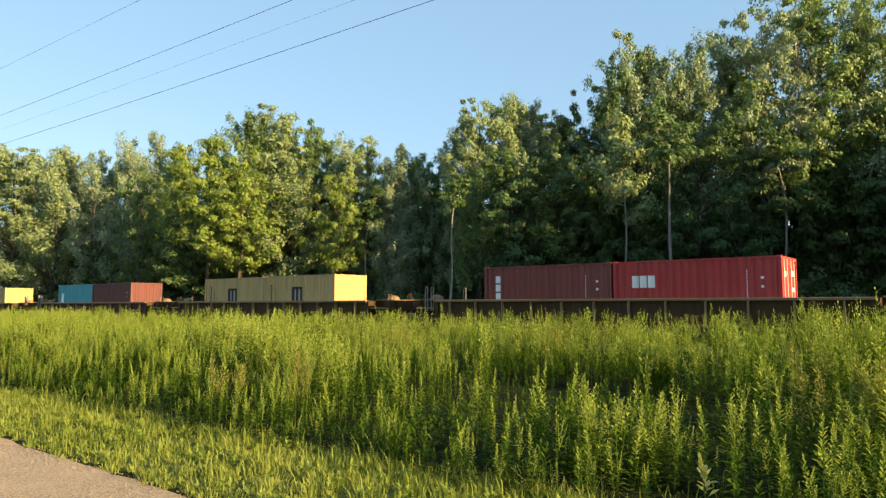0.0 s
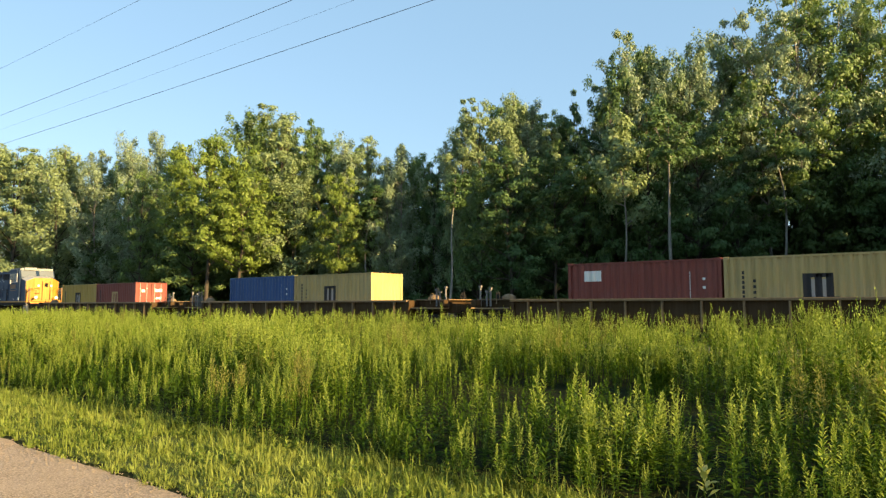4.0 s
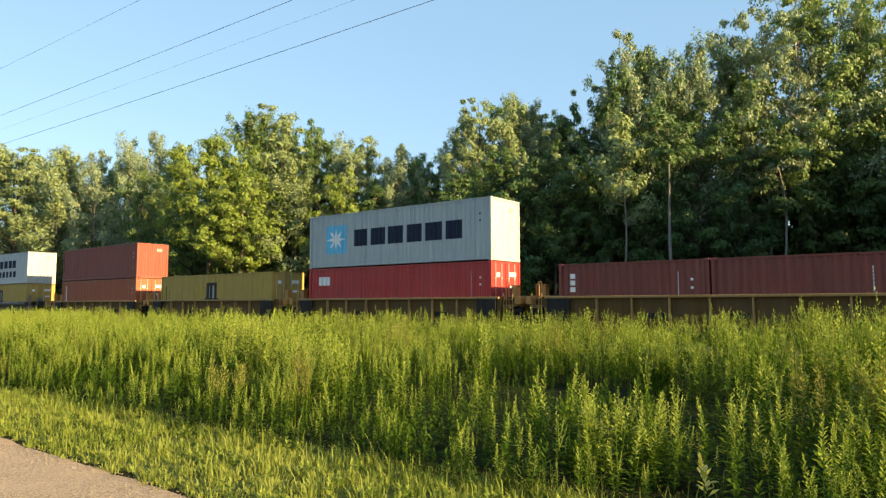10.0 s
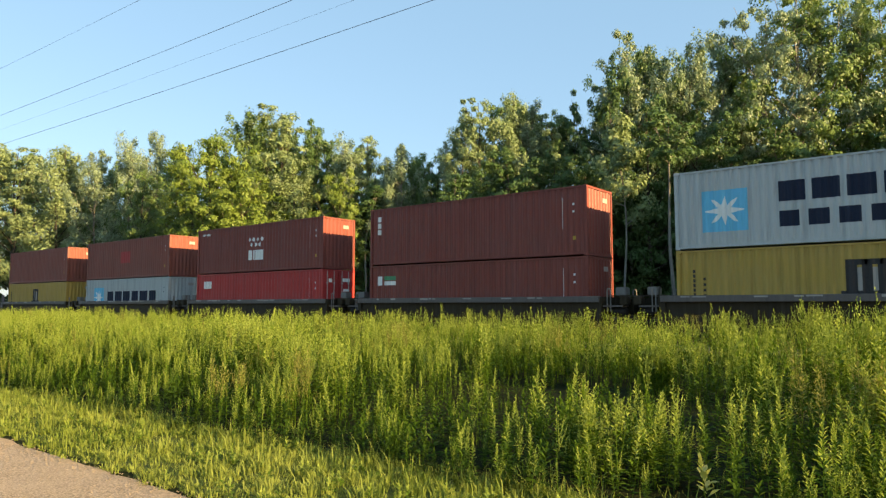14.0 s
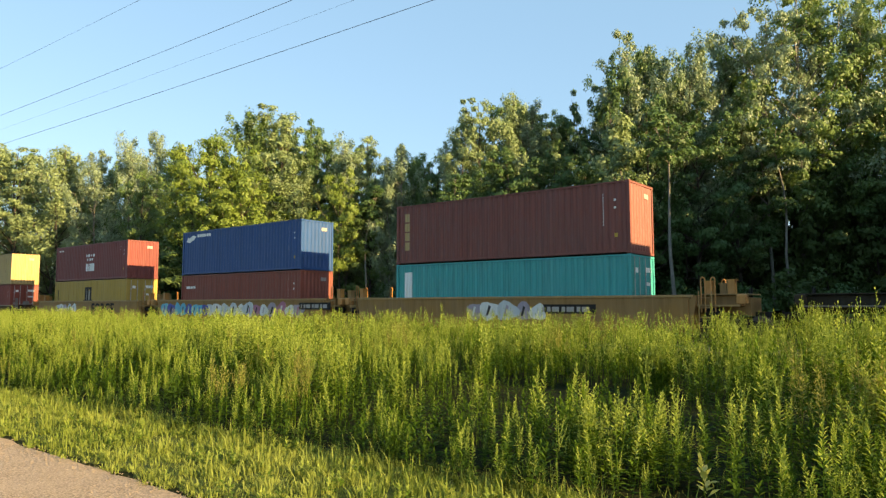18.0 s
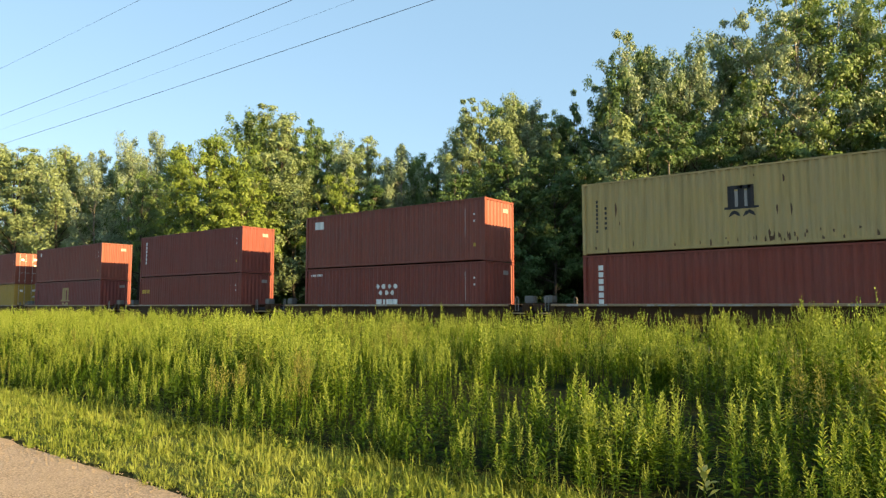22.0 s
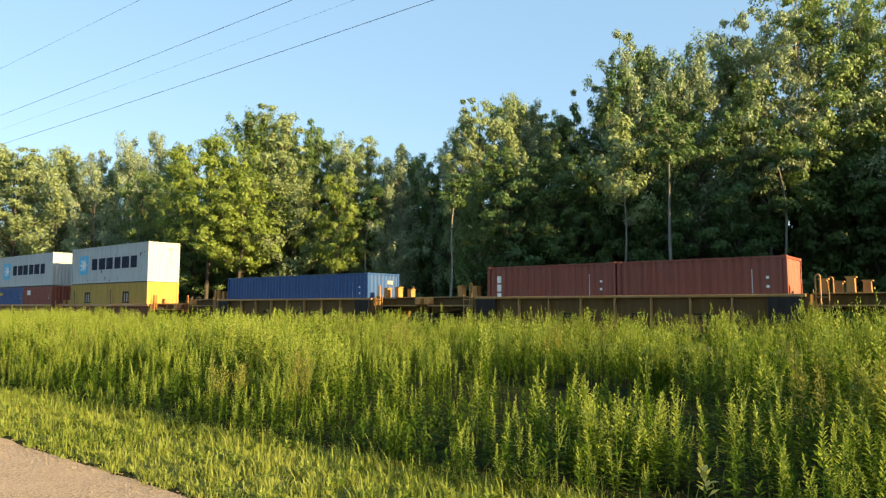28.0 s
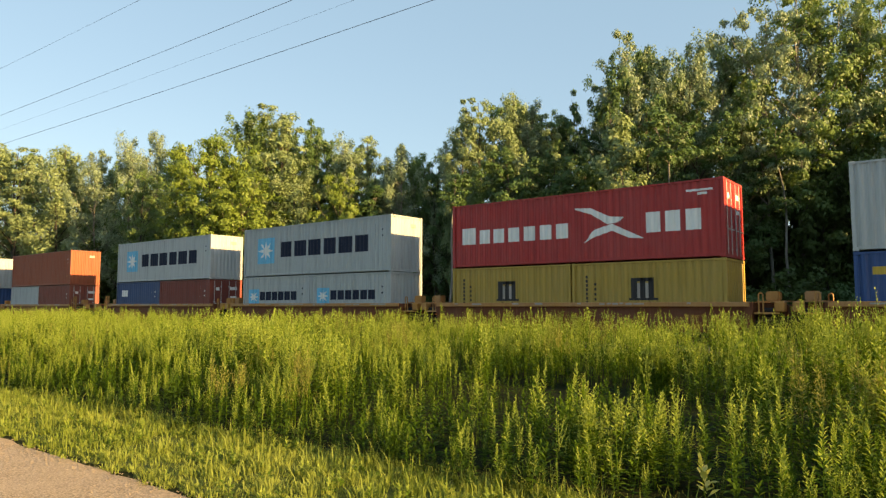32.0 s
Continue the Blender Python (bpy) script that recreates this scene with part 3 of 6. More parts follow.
def plain(ob, L, h):
    codes(ob, L, h)


# place of the load's rear end along the train, lower containers from the rear, upper container
# container: length, height, colour, label, mark, doors
MA = lambda col: lambda ob, L, h: arch_emblem(ob, L, h, None, col)
LOADS = [
    (-17.25, [(W20, STD, "maroon", "dull maroon twenty-foot steel container", lambda o, L, h: stacked_name(o, L, h, 0.6, 3, None, 0.25, 0.3), 0), (W20, STD, "red", "bright red steel container with white blocks", corner_name, 1)], None),
    (-39.20, [(W20, STD, "cream", "pale yellow steel container with a dark emblem", MA(None), 0), (W20, STD, "cream", "pale yellow steel container with a dark emblem", MA(None), 0)], None),
    (-60.95, [(W20, STD, "cyan", "light teal steel container with an upright panel", lambda o, L, h: mark(o, L, [(0.62, 0.98, 0.35, 1.9)], M_WHITE, "panel", "upright white panel"), 0), (W20, STD, "wine", "dark wine-red steel container with white registration marks", plain, 0)], None),
    (-84.75, [(W20, STD, "maroon", "dull maroon twenty-foot steel container", lambda o, L, h: small_panel(o, L, h, 0.7), 0), (W20, STD, "cream", "pale yellow steel container with a dark emblem", MA(None), 0)], None),
    (-108.15, [(W20, STD, "blue", "deep blue steel container with small marks", plain, 0), (W20, STD, "cream", "pale yellow steel container with a dark emblem", MA(None), 0)], None),
    (-131.95, [(W20, STD, "yellow", "ochre yellow steel container with a dark emblem", MA(None), 0), (W20, STD, "maroon", "maroon steel container with a faded tan emblem and white doors marks", MA(M_TAN), 1)], None),
    (-176.75, [(W40, HC, "red", "bright red steel container with white blocks", corner_name, 0)], None),
    (-192.24, [(W20, STD, "maroon", "dark maroon steel container with scuffed sides", lambda o, L, h: stacked_name(o, L, h, 0.5, 3), 0), (W20, STD, "maroon", "dark maroon steel container with scuffed sides", plain, 1)], None),
    (-207.80, [(W40, HC, "red", "bright red steel container with white blocks", corner_name, 1)], (W40, HC, "silver", "pale grey container with dark blue blocks and a star panel", grey_liner, 0)),
    (-223.30, [(W40, HC, "yellow", "ochre yellow steel container with a dark emblem", MA(None), 1)], None),
    (-238.98, [(W40, HC, "rust", "orange-brown steel container with ribbed sides", stacked_name, 1)], (W40, STD, "brown", "red-brown ribbed steel container", plain, 0)),
    (-258.55, [(W40, HC, "yellow", "ochre yellow steel container with a dark emblem", MA(None), 1)], (W40, HC, "white", "white reefer container with two rows of dark blue blocks", grey_liner_two_rows, 0)),
    (-274.30, [(W40, HC, "maroon", "maroon steel container with a small green and white panel", lambda o, L, h: (mark(o, L, [(0.55, 0.85, 1.9, 2.35), (0.95, 1.75, 1.9, 2.1)], M_WHITE, "panel"), mark(o, L, [(0.95, 1.75, 2.15, 2.35)], M_GREENP, "panel"), codes(o, L, h)), 0)], (W40, HC, "maroon", "maroon ribbed steel container", lambda o, L, h: stacked_name(o, L, h, 0.5, 3, None, 0.22, 0.26), 0)),
    (-290.10, [(W40, HC, "red", "bright red steel container with white blocks", corner_name, 1)], (W40, HC, "maroon", "maroon steel container with white dots and blocks", dots_name, 0)),
    (-305.80, [(W40, HC, "silver", "pale grey container with dark blue blocks and a star panel", grey_liner, 0)], (W40, HC, "brown", "faded brown steel container with a red patch", lambda o, L, h: (mark(o, L, [(5.35, 6.75, 1.15, 2.0)], C["red"], "patch", "bright red repaired patch"), codes(o, L, h)), 0)),
    (-321.65, [(W40, HC, "yellow", "ochre yellow steel container with a dark emblem", MA(None), 0)], (W40, HC, "brown", "red-brown steel container with white registration marks", plain, 0)),
    (-343.62, [(W40, HC, "teal", "teal steel container with an upright white panel", lambda o, L, h: mark(o, L, [(0.55, 1.0, 0.5, 2.5)], M_WHITE, "panel", "upright white panel"), 1)], (W40, HC, "dull", "dull brown steel container with an upright row of blocks", lambda o, L, h: stacked_name(o, L, h, 0.55, 4, M_TAN, 0.3, 0.4), 0)),
    (-363.06, [(W40, HC, "brown", "red-brown ribbed steel container", lambda o, L, h: (mark(o, L, word(0.6, 2.0, 5, 0.18, 0.16, 0.03), M_WHITE, "letter_block"), codes(o, L, h)), 0)], (W40, HC, "blue", "deep blue ribbed steel container with a white emblem", lambda o, L, h: (mark_shape(o, L, [(0.4, 2.3), (0.6, 2.52), (0.8, 2.42), (1.0, 2.6), (1.25, 2.62), (1.5, 2.55)], [(0.4, 2.22), (0.6, 2.2), (0.8, 2.12), (1.0, 2.25), (1.25, 2.3), (1.5, 2.5)], M_WHITE), mark(o, L, word(1.7, 2.48, 6, 0.18, 0.19, 0.08), M_WHITE, "letter_block"), codes(o, L, h)), 0)),
    (-382.72, [(W40, HC, "yellow", "ochre yellow steel container with a dark emblem", MA(None), 1)], (W40, HC, "plum", "plum steel container with white dots and blocks", dots_name, 0)),
    (-404.62, [(W40, HC, "brick", "brick-red steel container with an upright row of blocks", stacked_name, 1)], (W40, HC, "cream", "faded yellow container with rust streaks and a dark emblem", lambda o, L, h: (arch_emblem(o, L, h, 5.66, None, 0.84, 1.45), rust_drips(o, L, h, 3, 34), rust_drips(o, L, h, 4, 8, False)), 0)),
    (-421.62, [(W40, HC, "maroon", "maroon steel container with white dots and blocks", lambda o, L, h: dots_name(o, L, h, 0.6), 0)], (W40, HC, "brown", "red-brown steel container with a pale panel", lambda o, L, h: small_panel(o, L, h, 0.7), 0)),
    (-439.75, [(W40, HC, "maroon", "maroon ribbed steel container with small yellow blocks", lambda o, L, h: (mark(o, L, word(0.35, 1.75, 5, 0.17, 0.26, 0.03), M_GOLD, "letter_block"), codes(o, L, h)), 0)], (W40, HC, "maroon", "maroon ribbed steel container with an upright row of blocks", stacked_name, 0)),
    (-457.95, [(W40, HC, "plum", "plum steel container with a faded tan emblem", MA(M_TAN), 0)], (W40, HC, "brown", "red-brown steel container with a small panel", lambda o, L, h: (mark(o, L, [(0.7, 0.98, 2.25, 2.55)], M_WHITE, "panel"), codes(o, L, h)), 0)),
    (-474.80, [(W40, HC, "yellow", "ochre yellow steel container with a dark emblem", MA(None), 1)], (W40, HC, "brown", "red-brown steel container with white-marked doors", plain, 1)),
    (-496.63, [(W40, STD, "rust", "orange-brown steel container with an upright row of blocks", lambda o, L, h: stacked_name(o, L, h, 0.7, 5, None, 0.3, 0.28), 1)], None),
    (-516.25, [(W20, STD, "brown", "red-brown ribbed steel container", lambda o, L, h: stacked_name(o, L, h, 0.5, 3, None, 0.2, 0.3), 0), (W20, STD, "brown", "red-brown ribbed steel container", plain, 0)], None),
    (-535.90, [(W40, STD, "blue", "deep blue steel container with ribbed sides", plain, 0)], None),
    (-557.82, [(W20, STD, "yellow", "ochre yellow steel container with a dark emblem", MA(None), 0), (W20, STD, "yellow", "ochre yellow steel container with a dark emblem", MA(None), 0)], (W40, HC, "white", "rust-streaked white container with dark blue blocks and a star panel", lambda o, L, h: (grey_liner(o, L, h), rust_drips(o, L, h, 5, 16), rust_drips(o, L, h, 6, 12, False)), 0)),
    (-573.68, [(W20, STD, "blue", "deep blue steel container with small yellow marks", lambda o, L, h: (mark(o, L, [(0.5, 1.3, 1.85, 2.1)], M_GOLD, "panel"), codes(o, L, h)), 0), (W20, STD, "brown", "red-brown steel container with a white panel", lambda o, L, h: small_panel(o, L, h, 0.9), 0)], (W40, HC, "white", "white container with dark blue blocks and a star panel", grey_liner, 0)),
    (-589.75, [(W20, STD, "yellow", "ochre yellow steel container with a dark emblem", MA(None), 0), (W20, STD, "yellow", "ochre yellow steel container with a dark emblem", MA(None), 0)], (W40, HC, "red", "red container with white blocks and a pennant emblem", flag_name, 1)),
    (-605.83, [(W20, STD, "silver", "pale grey container with dark blue blocks", grey_liner, 0), (W20, STD, "silver", "pale grey container with dark blue blocks", grey_liner, 0)], (W40, HC, "silver", "pale grey container with dark blue blocks and a star panel", grey_liner, 0)),
    (-621.60, [(W20, STD, "navy", "dusty blue steel container with white blocks", corner_name, 0), (W20, STD, "maroon", "dark maroon steel container with scuffed sides", plain, 1)], (W40, HC, "white", "white container with dark blue blocks and a star panel", grey_liner, 0)),
    (-641.80, [(W20, STD, "silver", "pale grey steel container with dull marks", plain, 0), (W20, STD, "brown", "red-brown steel container with white registration marks", plain, 1)], (W40, HC, "rust", "orange-brown steel container with ribbed sides", plain, 0)),
    (-658.0, [(W40, STD, "blue", "deep blue steel container with ribbed sides", plain, 0)], (W40, HC, "white", "white container with dark blue blocks", grey_liner, 0)),
]


def put(ob, u, z):
    MOVERS.append((ob, u, TRACK_Y, z))
    ob.matrix_basis = pose(u, TRACK_Y, z)


def build_loads():
    for u, lower, upper in LOADS:
        x = u
        hl = 0
        for length, h, col, lab, deco, doors in lower:
            ob = container(length, h, col, lab, doors)
            deco(ob, length, h)
            put(ob, x + length / 2, CONT_Z)
            x += length + 0.076
            hl = h
        if upper:
            length, h, col, lab, deco, doors = upper
            ob = container(length, h, col, lab, doors)
            deco(ob, length, h)
            put(ob, u + W40 / 2, CONT_Z + hl + 0.02)


build_loads()

# ---- well cars ----
S = {
    "A": dict(col=paint("dark brown car paint", (0.055, 0.030, 0.010), 0.6, 0.4, 0.25, gloss=0.12), cap=paint("worn brown edge paint", (0.20, 0.125, 0.055), 0.6, 0.4), top=1.50, lw=17.2, ribs=12),
    # Y: col is the ochre darkened for the deep shade below the rail
    "Y": dict(col=paint("ochre car paint", (0.105, 0.060, 0.016), 0.65, 0.5, 0.3, gloss=0.12), cap=paint("ochre edge paint", (0.29, 0.165, 0.045), 0.6, 0.35), top=1.62, lw=13.0, ribs=9),
    "D": dict(col=paint("dark grey car paint", (0.034, 0.026, 0.015), 0.6, 0.3, 0.25, gloss=0.12), cap=paint("scraped grey edge paint", (0.10, 0.085, 0.08), 0.6, 0.35), top=1.60, lw=13.0, ribs=0),
    "G": dict(col=paint("rusty ochre car paint", (0.27, 0.15, 0.05), 0.6, 0.6, 0.25, gloss=0.12), cap=paint("dull ochre edge paint", (0.32, 0.19, 0.06), 0.6, 0.5), top=1.62, lw=16.6, ribs=0),
    "M": dict(col=paint("dark maroon car paint", (0.048, 0.024, 0.010), 0.6, 0.35, 0.25, gloss=0.12), cap=paint("tan edge paint", (0.30, 0.20, 0.11), 0.6, 0.35), top=1.30, lw=14.6, ribs=0),
    "O": dict(col=paint("orange-brown car paint", (0.16, 0.055, 0.025), 0.6, 0.4, 0.25, gloss=0.12), cap=paint("orange edge paint", (0.42, 0.19, 0.05), 0.6, 0.35), top=1.36, lw=13.4, ribs=0),
}
M_GRAF = [paint("graffiti paint", c, 0.5, 0.0, 0.1) for c in ((0.06, 0.35, 0.5), (0.45, 0.48, 0.5), (0.35, 0.12, 0.2), (0.03, 0.05, 0.3), (0.6, 0.6, 0.58), (0.30, 0.25, 0.30))]
STYLES = ["A"] * 6 + ["Y"] * 5 + ["D"] * 5 + ["G"] * 3 + ["M"] * 5 + ["Y"] * 3 + ["O"] * 7
TRUCK_PARTS = {}
# orange that puts the low sun on wagon ends into the paint
M_LITEND = paint("orange paint in sunlit tone", (0.42, 0.19, 0.04), 0.55, 0.4, 0.2)
M_POST = paint("dull grey post paint", (0.16, 0.15, 0.14), 0.55, 0.3)


def truck(parent, x):
    """A two-axle bogie under a car."""
    if not TRUCK_PARTS:
        bm = prism(bmesh.new(), [(-1.25, 0.42), (-1.1, 0.66), (-0.45, 0.72), (-0.3, 0.82), (0.3, 0.82), (0.45, 0.72), (1.1, 0.66), (1.25, 0.42), (0.95, 0.42), (0.6, 0.5), (0.35, 0.26), (-0.35, 0.26), (-0.6, 0.5), (-0.95, 0.42)], -0.09, 0.09)
        me = bpy.data.meshes.new("side_frame")
        bm.to_mesh(me)
        me.materials.append(M_DARKSTEEL)
        bm.free()
        TRUCK_PARTS["side_frame"] = me
        bm = bmesh.new()
        for r, y0, y1 in ((0.42, -0.06, 0.06), (0.455, 0.06, 0.09), (0.16, -0.14, -0.06)):
            tube(bm, [(0, y0, 0), (0, y1, 0)], r, 20)
        me = bpy.data.meshes.new("wheel")
        bm.to_mesh(me)
        me.materials.append(M_WHEEL)
        bm.free()
        TRUCK_PARTS["wheel"] = me
        bm = boxes((-0.22, 0.22, -1.0, 1.0, 0.5, 0.78))
        for e in (-0.89, 0.89):
            tube(bm, [(e, -0.75, 0.42), (e, 0.75, 0.42)], 0.085, 8)
        me = bpy.data.meshes.new("bolster")
        bm.to_mesh(me)
        me.materials.append(M_DARKSTEEL)
        bm.free()
        TRUCK_PARTS["bolster"] = me
    t = part("truck", TRUCK_PARTS["bolster"], None, parent, "dark steel bogie")
    t.matrix_basis = pose(x, 0, 0)
    for s in (-1, 1):
        f = part("side_frame", TRUCK_PARTS["side_frame"], None, t)
        f.matrix_basis = pose(0, s * 1.0, 0)
        for e in (-0.89, 0.89):
            w = part("wheel", TRUCK_PARTS["wheel"], None, t)
            w.matrix_basis = pose(e, s * 0.755, 0.42, 0, 0, 180 if s > 0 else 0)


def graffiti(car, index, h, y, top):
    """Sprayed shapes on the near side: overlapping rounded patches; one car carries a readable word."""
    rng = random.Random(index)
    plans = {16: [(-1.5, 1.9, (5, 4, 1))], 17: [(-8.0, -2.8, (0, 3, 0)), (-2.6, 1.4, (1, 4, 1)), (1.6, 6.2, (5, 2, 4))], 18: [(-4.9, -2.0, (1, 4, 5))]}
    for x0, x1, cols in plans.get(index, []):
        x = x0
        k = 0
        while x < x1:
            w = rng.uniform(0.55, 0.95)
            zc, hh = 0.98 + rng.uniform(-0.05, 0.05), rng.uniform(0.33, 0.44)
            bm = bmesh.new()
            pts = []
            for i in range(14):
                a = i * math.tau / 14
                r = 1 + 0.16 * math.sin(3 * a + k) + rng.uniform(-0.08, 0.08)
                pts.append((x + w / 2 + w * 0.62 * r * math.cos(a), zc + hh * r * math.sin(a)))
            prism(bm, pts, -y - 0.027 - 0.002 * (k % 3), -y - 0.0215)
            part("graffiti_patch", bm, M_GRAF[cols[k % 3]], car, "sprayed graffiti shape")
            bm = bmesh.new()
            q = [(x + w * 0.3, zc - hh * 0.5), (x + w * 0.42, zc - hh * 0.55), (x + w * 0.6, zc + hh * 0.45), (x + w * 0.46, zc + hh * 0.6)]
            prism(bm, q, -y - 0.036, -y - 0.030)
            part("graffiti_stroke", bm, M_BLACK if k % 2 else M_GRAF[cols[(k + 1) % 3]], car)
            x += w
            k += 1
    if index == 18:
        cu = bpy.data.curves.new("graffiti_word", "FONT")
        cu.body = "FORGE"
        cu.size, cu.extrude, cu.offset = 1.15, 0.004, 0.03
        tmp = new("graffiti_word", cu)
        bpy.context.view_layer.update()
        me = bpy.data.meshes.new_from_object(tmp.evaluated_get(bpy.context.evaluated_depsgraph_get()))
        bpy.data.objects.remove(tmp)
        me.name = "graffiti_word"
        ob = part("graffiti_word", me, M_DARKSTEEL, car, "dark sprayed word")
        ob.matrix_basis = pose(1.3, -y - 0.03, 0.60, 90, 0, 0)
    # stencilled numbers as bars on a black panel
    x, z = {16: (2.3, 0.98), 17: (6.5, 1.1), 18: (-5.1, 0.72)}[index]
    part("black_panel", boxes((x - 0.15, x + 2.4, -y - 0.027, -y - 0.021, z - 0.08, z + 0.3)), M_DARKSTEEL, car, "black stencil panel")
    for i in range(10):
        w = 0.1 + 0.06 * (i % 3)
        part("stencil_bar", boxes((x + i * 0.225, x + i * 0.225 + w, -y - 0.034, -y - 0.0275, z, z + 0.2)), M_STENCIL, car)


def well_car(style, front, rear, joint_front, joint_rear, index):
    """One well unit; x = 0 at the middle of its load, z = 0 at the rail."""
    d = S[style]
    col, cap, top, lw = d["col"], d["cap"], d["top"], d["lw"]
    h = lw / 2
    y = 1.50
    names = {"A": "dark brown well wagon with ribbed sides", "Y": "dirty yellow well wagon with ribbed sides darkened for shade and black panels", "D": "dark grey low well wagon with scraped edges", "G": "rusty yellow well wagon with graffiti on its sides", "M": "dark maroon low well wagon", "O": "orange-brown low well wagon"}
    car = tagged(new("well_car"), names[style], "rail wagon", "wagons of the train")
    for s in (-1, 1):
        y0, y1 = sorted((s * (y + 0.02), s * (y - 0.03))) if style == "G" else sorted((s * (y - 0.12), s * (y - 0.16)))
        part("side_plate", boxes((-h, h, y0, y1, 0.42, top - 0.1)), col, car)
        y0, y1 = sorted((s * (y + 0.06), s * (y - 0.16)))
        part("top_rail", bevelled(boxes((-h - 0.15, h + 0.15, y0, y1, top - {"D": 0.24, "O": 0.17}.get(style, 0.1), top)), 0.015, 1), cap, car)
        part("bottom_rail", boxes((-h + 0.3, h - 0.3, y0, y1, 0.28, 0.42)), col, car)
    n = d["ribs"]
    if n:
        rm = None
        for i in range(n):
            x = -h + lw * (i + 0.5) / n
            if rm is None:
                bm = prism(bmesh.new(), [(-0.03, 0.42), (0.03, 0.42), (0.03, top - 0.1), (-0.03, top - 0.1)], -y - 0.03, -y + 0.12)
                r = part("rib", bm, cap, car)
                rm = r.data
            else:
                r = part("rib", rm, None, car)
            r.matrix_basis = pose(x, 0, 0)
    for x in [-h + 0.5 + i * (lw - 1) / 4 for i in range(5)]:
        part("cross_beam", boxes((x - 0.15, x + 0.15, -y + 0.05, y - 0.05, 0.2, 0.34)), col, car)
    for e, end, joint in ((1, front, joint_front), (-1, rear, joint_rear)):
        # the sloping end and platform over the truck
        out = end - (0.12 if joint else 0.75)
        bm = bmesh.new()
        prism(bm, [(e * h, top - 0.02), (e * h, 0.34), (e * (h + 0.08), 0.34), (e * (h + 0.25), top - 0.25), (e * (h + 0.25), top - 0.02)], -y + 0.03, y - 0.03)
        part("end_bulkhead", bm, col, car)
        bm = bmesh.new()
        prism(bm, [(e * (h + 0.25), top - 0.03), (e * (h + 0.25), top - 0.5), (e * out, 0.86), (e * out, top - 0.12), (e * (out - 0.5), top - 0.03)], -0.75, 0.75)
        part("end_platform", bm, col, car)
        bm = boxes(*[(min(e * (h + 0.25), e * (out - 0.2)), max(e * (h + 0.25), e * (out - 0.2)), 0.75, 1.35, top - 0.42, top - 0.36) if sy > 0 else (min(e * (h + 0.25), e * (out - 0.2)), max(e * (h + 0.25), e * (out - 0.2)), -1.35, -0.75, top - 0.42, top - 0.36) for sy in (-1, 1)])
        part("walkway", bm, cap, car)
        if style == "Y":
            bm = boxes((min(e * (h - 1.0), e * h), max(e * (h - 1.0), e * h), -y - 0.065, -y - 0.035, 0.62, top - 0.1))
            part("black_panel", bm, M_DARKSTEEL, car, "black stencil panel")
        # deck plate, stanchions, grab irons and a brake wheel over the ends
        x0, x1 = sorted((e * (h + 0.26), e * (out - 0.05)))
        bm = boxes((x0, x1, -0.95, 0.95, top - 0.01, top + 0.035))
        part("deck_plate", bevelled(bm, 0.01, 1), col if style in "DM" else cap, car, "worn tread plate")
        x0, x1 = sorted((e * (out - 0.32), e * out))
        # on Y, G and O wagons the block's colour carries the sunlight
        part("end_block", bevelled(boxes((x0, x1, -1.38, -0.98, top - 0.34, top + 0.0)), 0.03, 1), M_LITEND if style in "YGO" else col, car, "painted end block")
        tall = style in "YG" or not joint
        if style in "YG":
            for sx, sy, hh in ((0.55, -0.75, 0.48), (0.95, -0.35, 0.4), (1.35, -0.8, 0.52), (1.75, -0.3, 0.42)):
                if sx > out - h - 0.3:
                    continue
                bm = bmesh.new()
                prism(bm, [(-0.12, 0), (0.12, 0), (0.11, hh - 0.06), (0.16, hh - 0.05), (0.16, hh), (-0.16, hh), (-0.16, hh - 0.05), (-0.11, hh - 0.06)], -0.16, 0.16)
                t = part("stanchion", bm, M_LITEND if sx in (0.55, 1.35) else cap, car, "stubby stanchion with a flared head")
                t.matrix_basis = pose(e * (h + sx), sy, top + 0.03)
        elif style in "DMO":
            x0, x1 = sorted((e * (h + 0.5), e * (h + 0.95)))
            if abs(x1) < out:
                part("valve_box", bevelled(boxes((x0, x1, -0.75, -0.35, top + 0.03, top + 0.36)), 0.04, 2), M_POST if style in "DM" else cap, car, "small equipment box")
        hp = top + (0.62 if tall else 0.3)
        spots = ((0.4, -1.3), (0.4, 1.3)) if joint else ((0.4, -1.3), (0.75, -1.3), (0.4, 1.3))
        for sx, sy in spots:
            if style == "A" and (e > 0 or index % 2):
                continue
            bm = bmesh.new()
            bend = [(e * (h + sx + 0.07 - 0.07 * math.cos(q * math.pi / 6)), sy, hp - 0.07 + 0.07 * math.sin(q * math.pi / 6)) for q in range(7)]
            tube(bm, [(e * (h + sx), sy, 1.0)] + bend + [(e * (h + sx + 0.14), sy, 1.0)], 0.026, 6)
            part("grab_hoop", bm, M_LITEND if style in "YGO" else M_POST, car)
        if tall and style != "A":
            bm = bmesh.new()
            for z in (0.45, 0.8, 1.15, 1.5):
                tube(bm, [(e * (h + 0.35), -1.42, z), (e * (h + 0.8), -1.42, z)], 0.016, 5)
            for sx in (0.35, 0.8):
                tube(bm, [(e * (h + sx), -1.42, 0.35), (e * (h + sx), -1.42, 1.75)], 0.02, 5)
            part("ladder", bm, cap if style in "YGO" else M_POST, car)
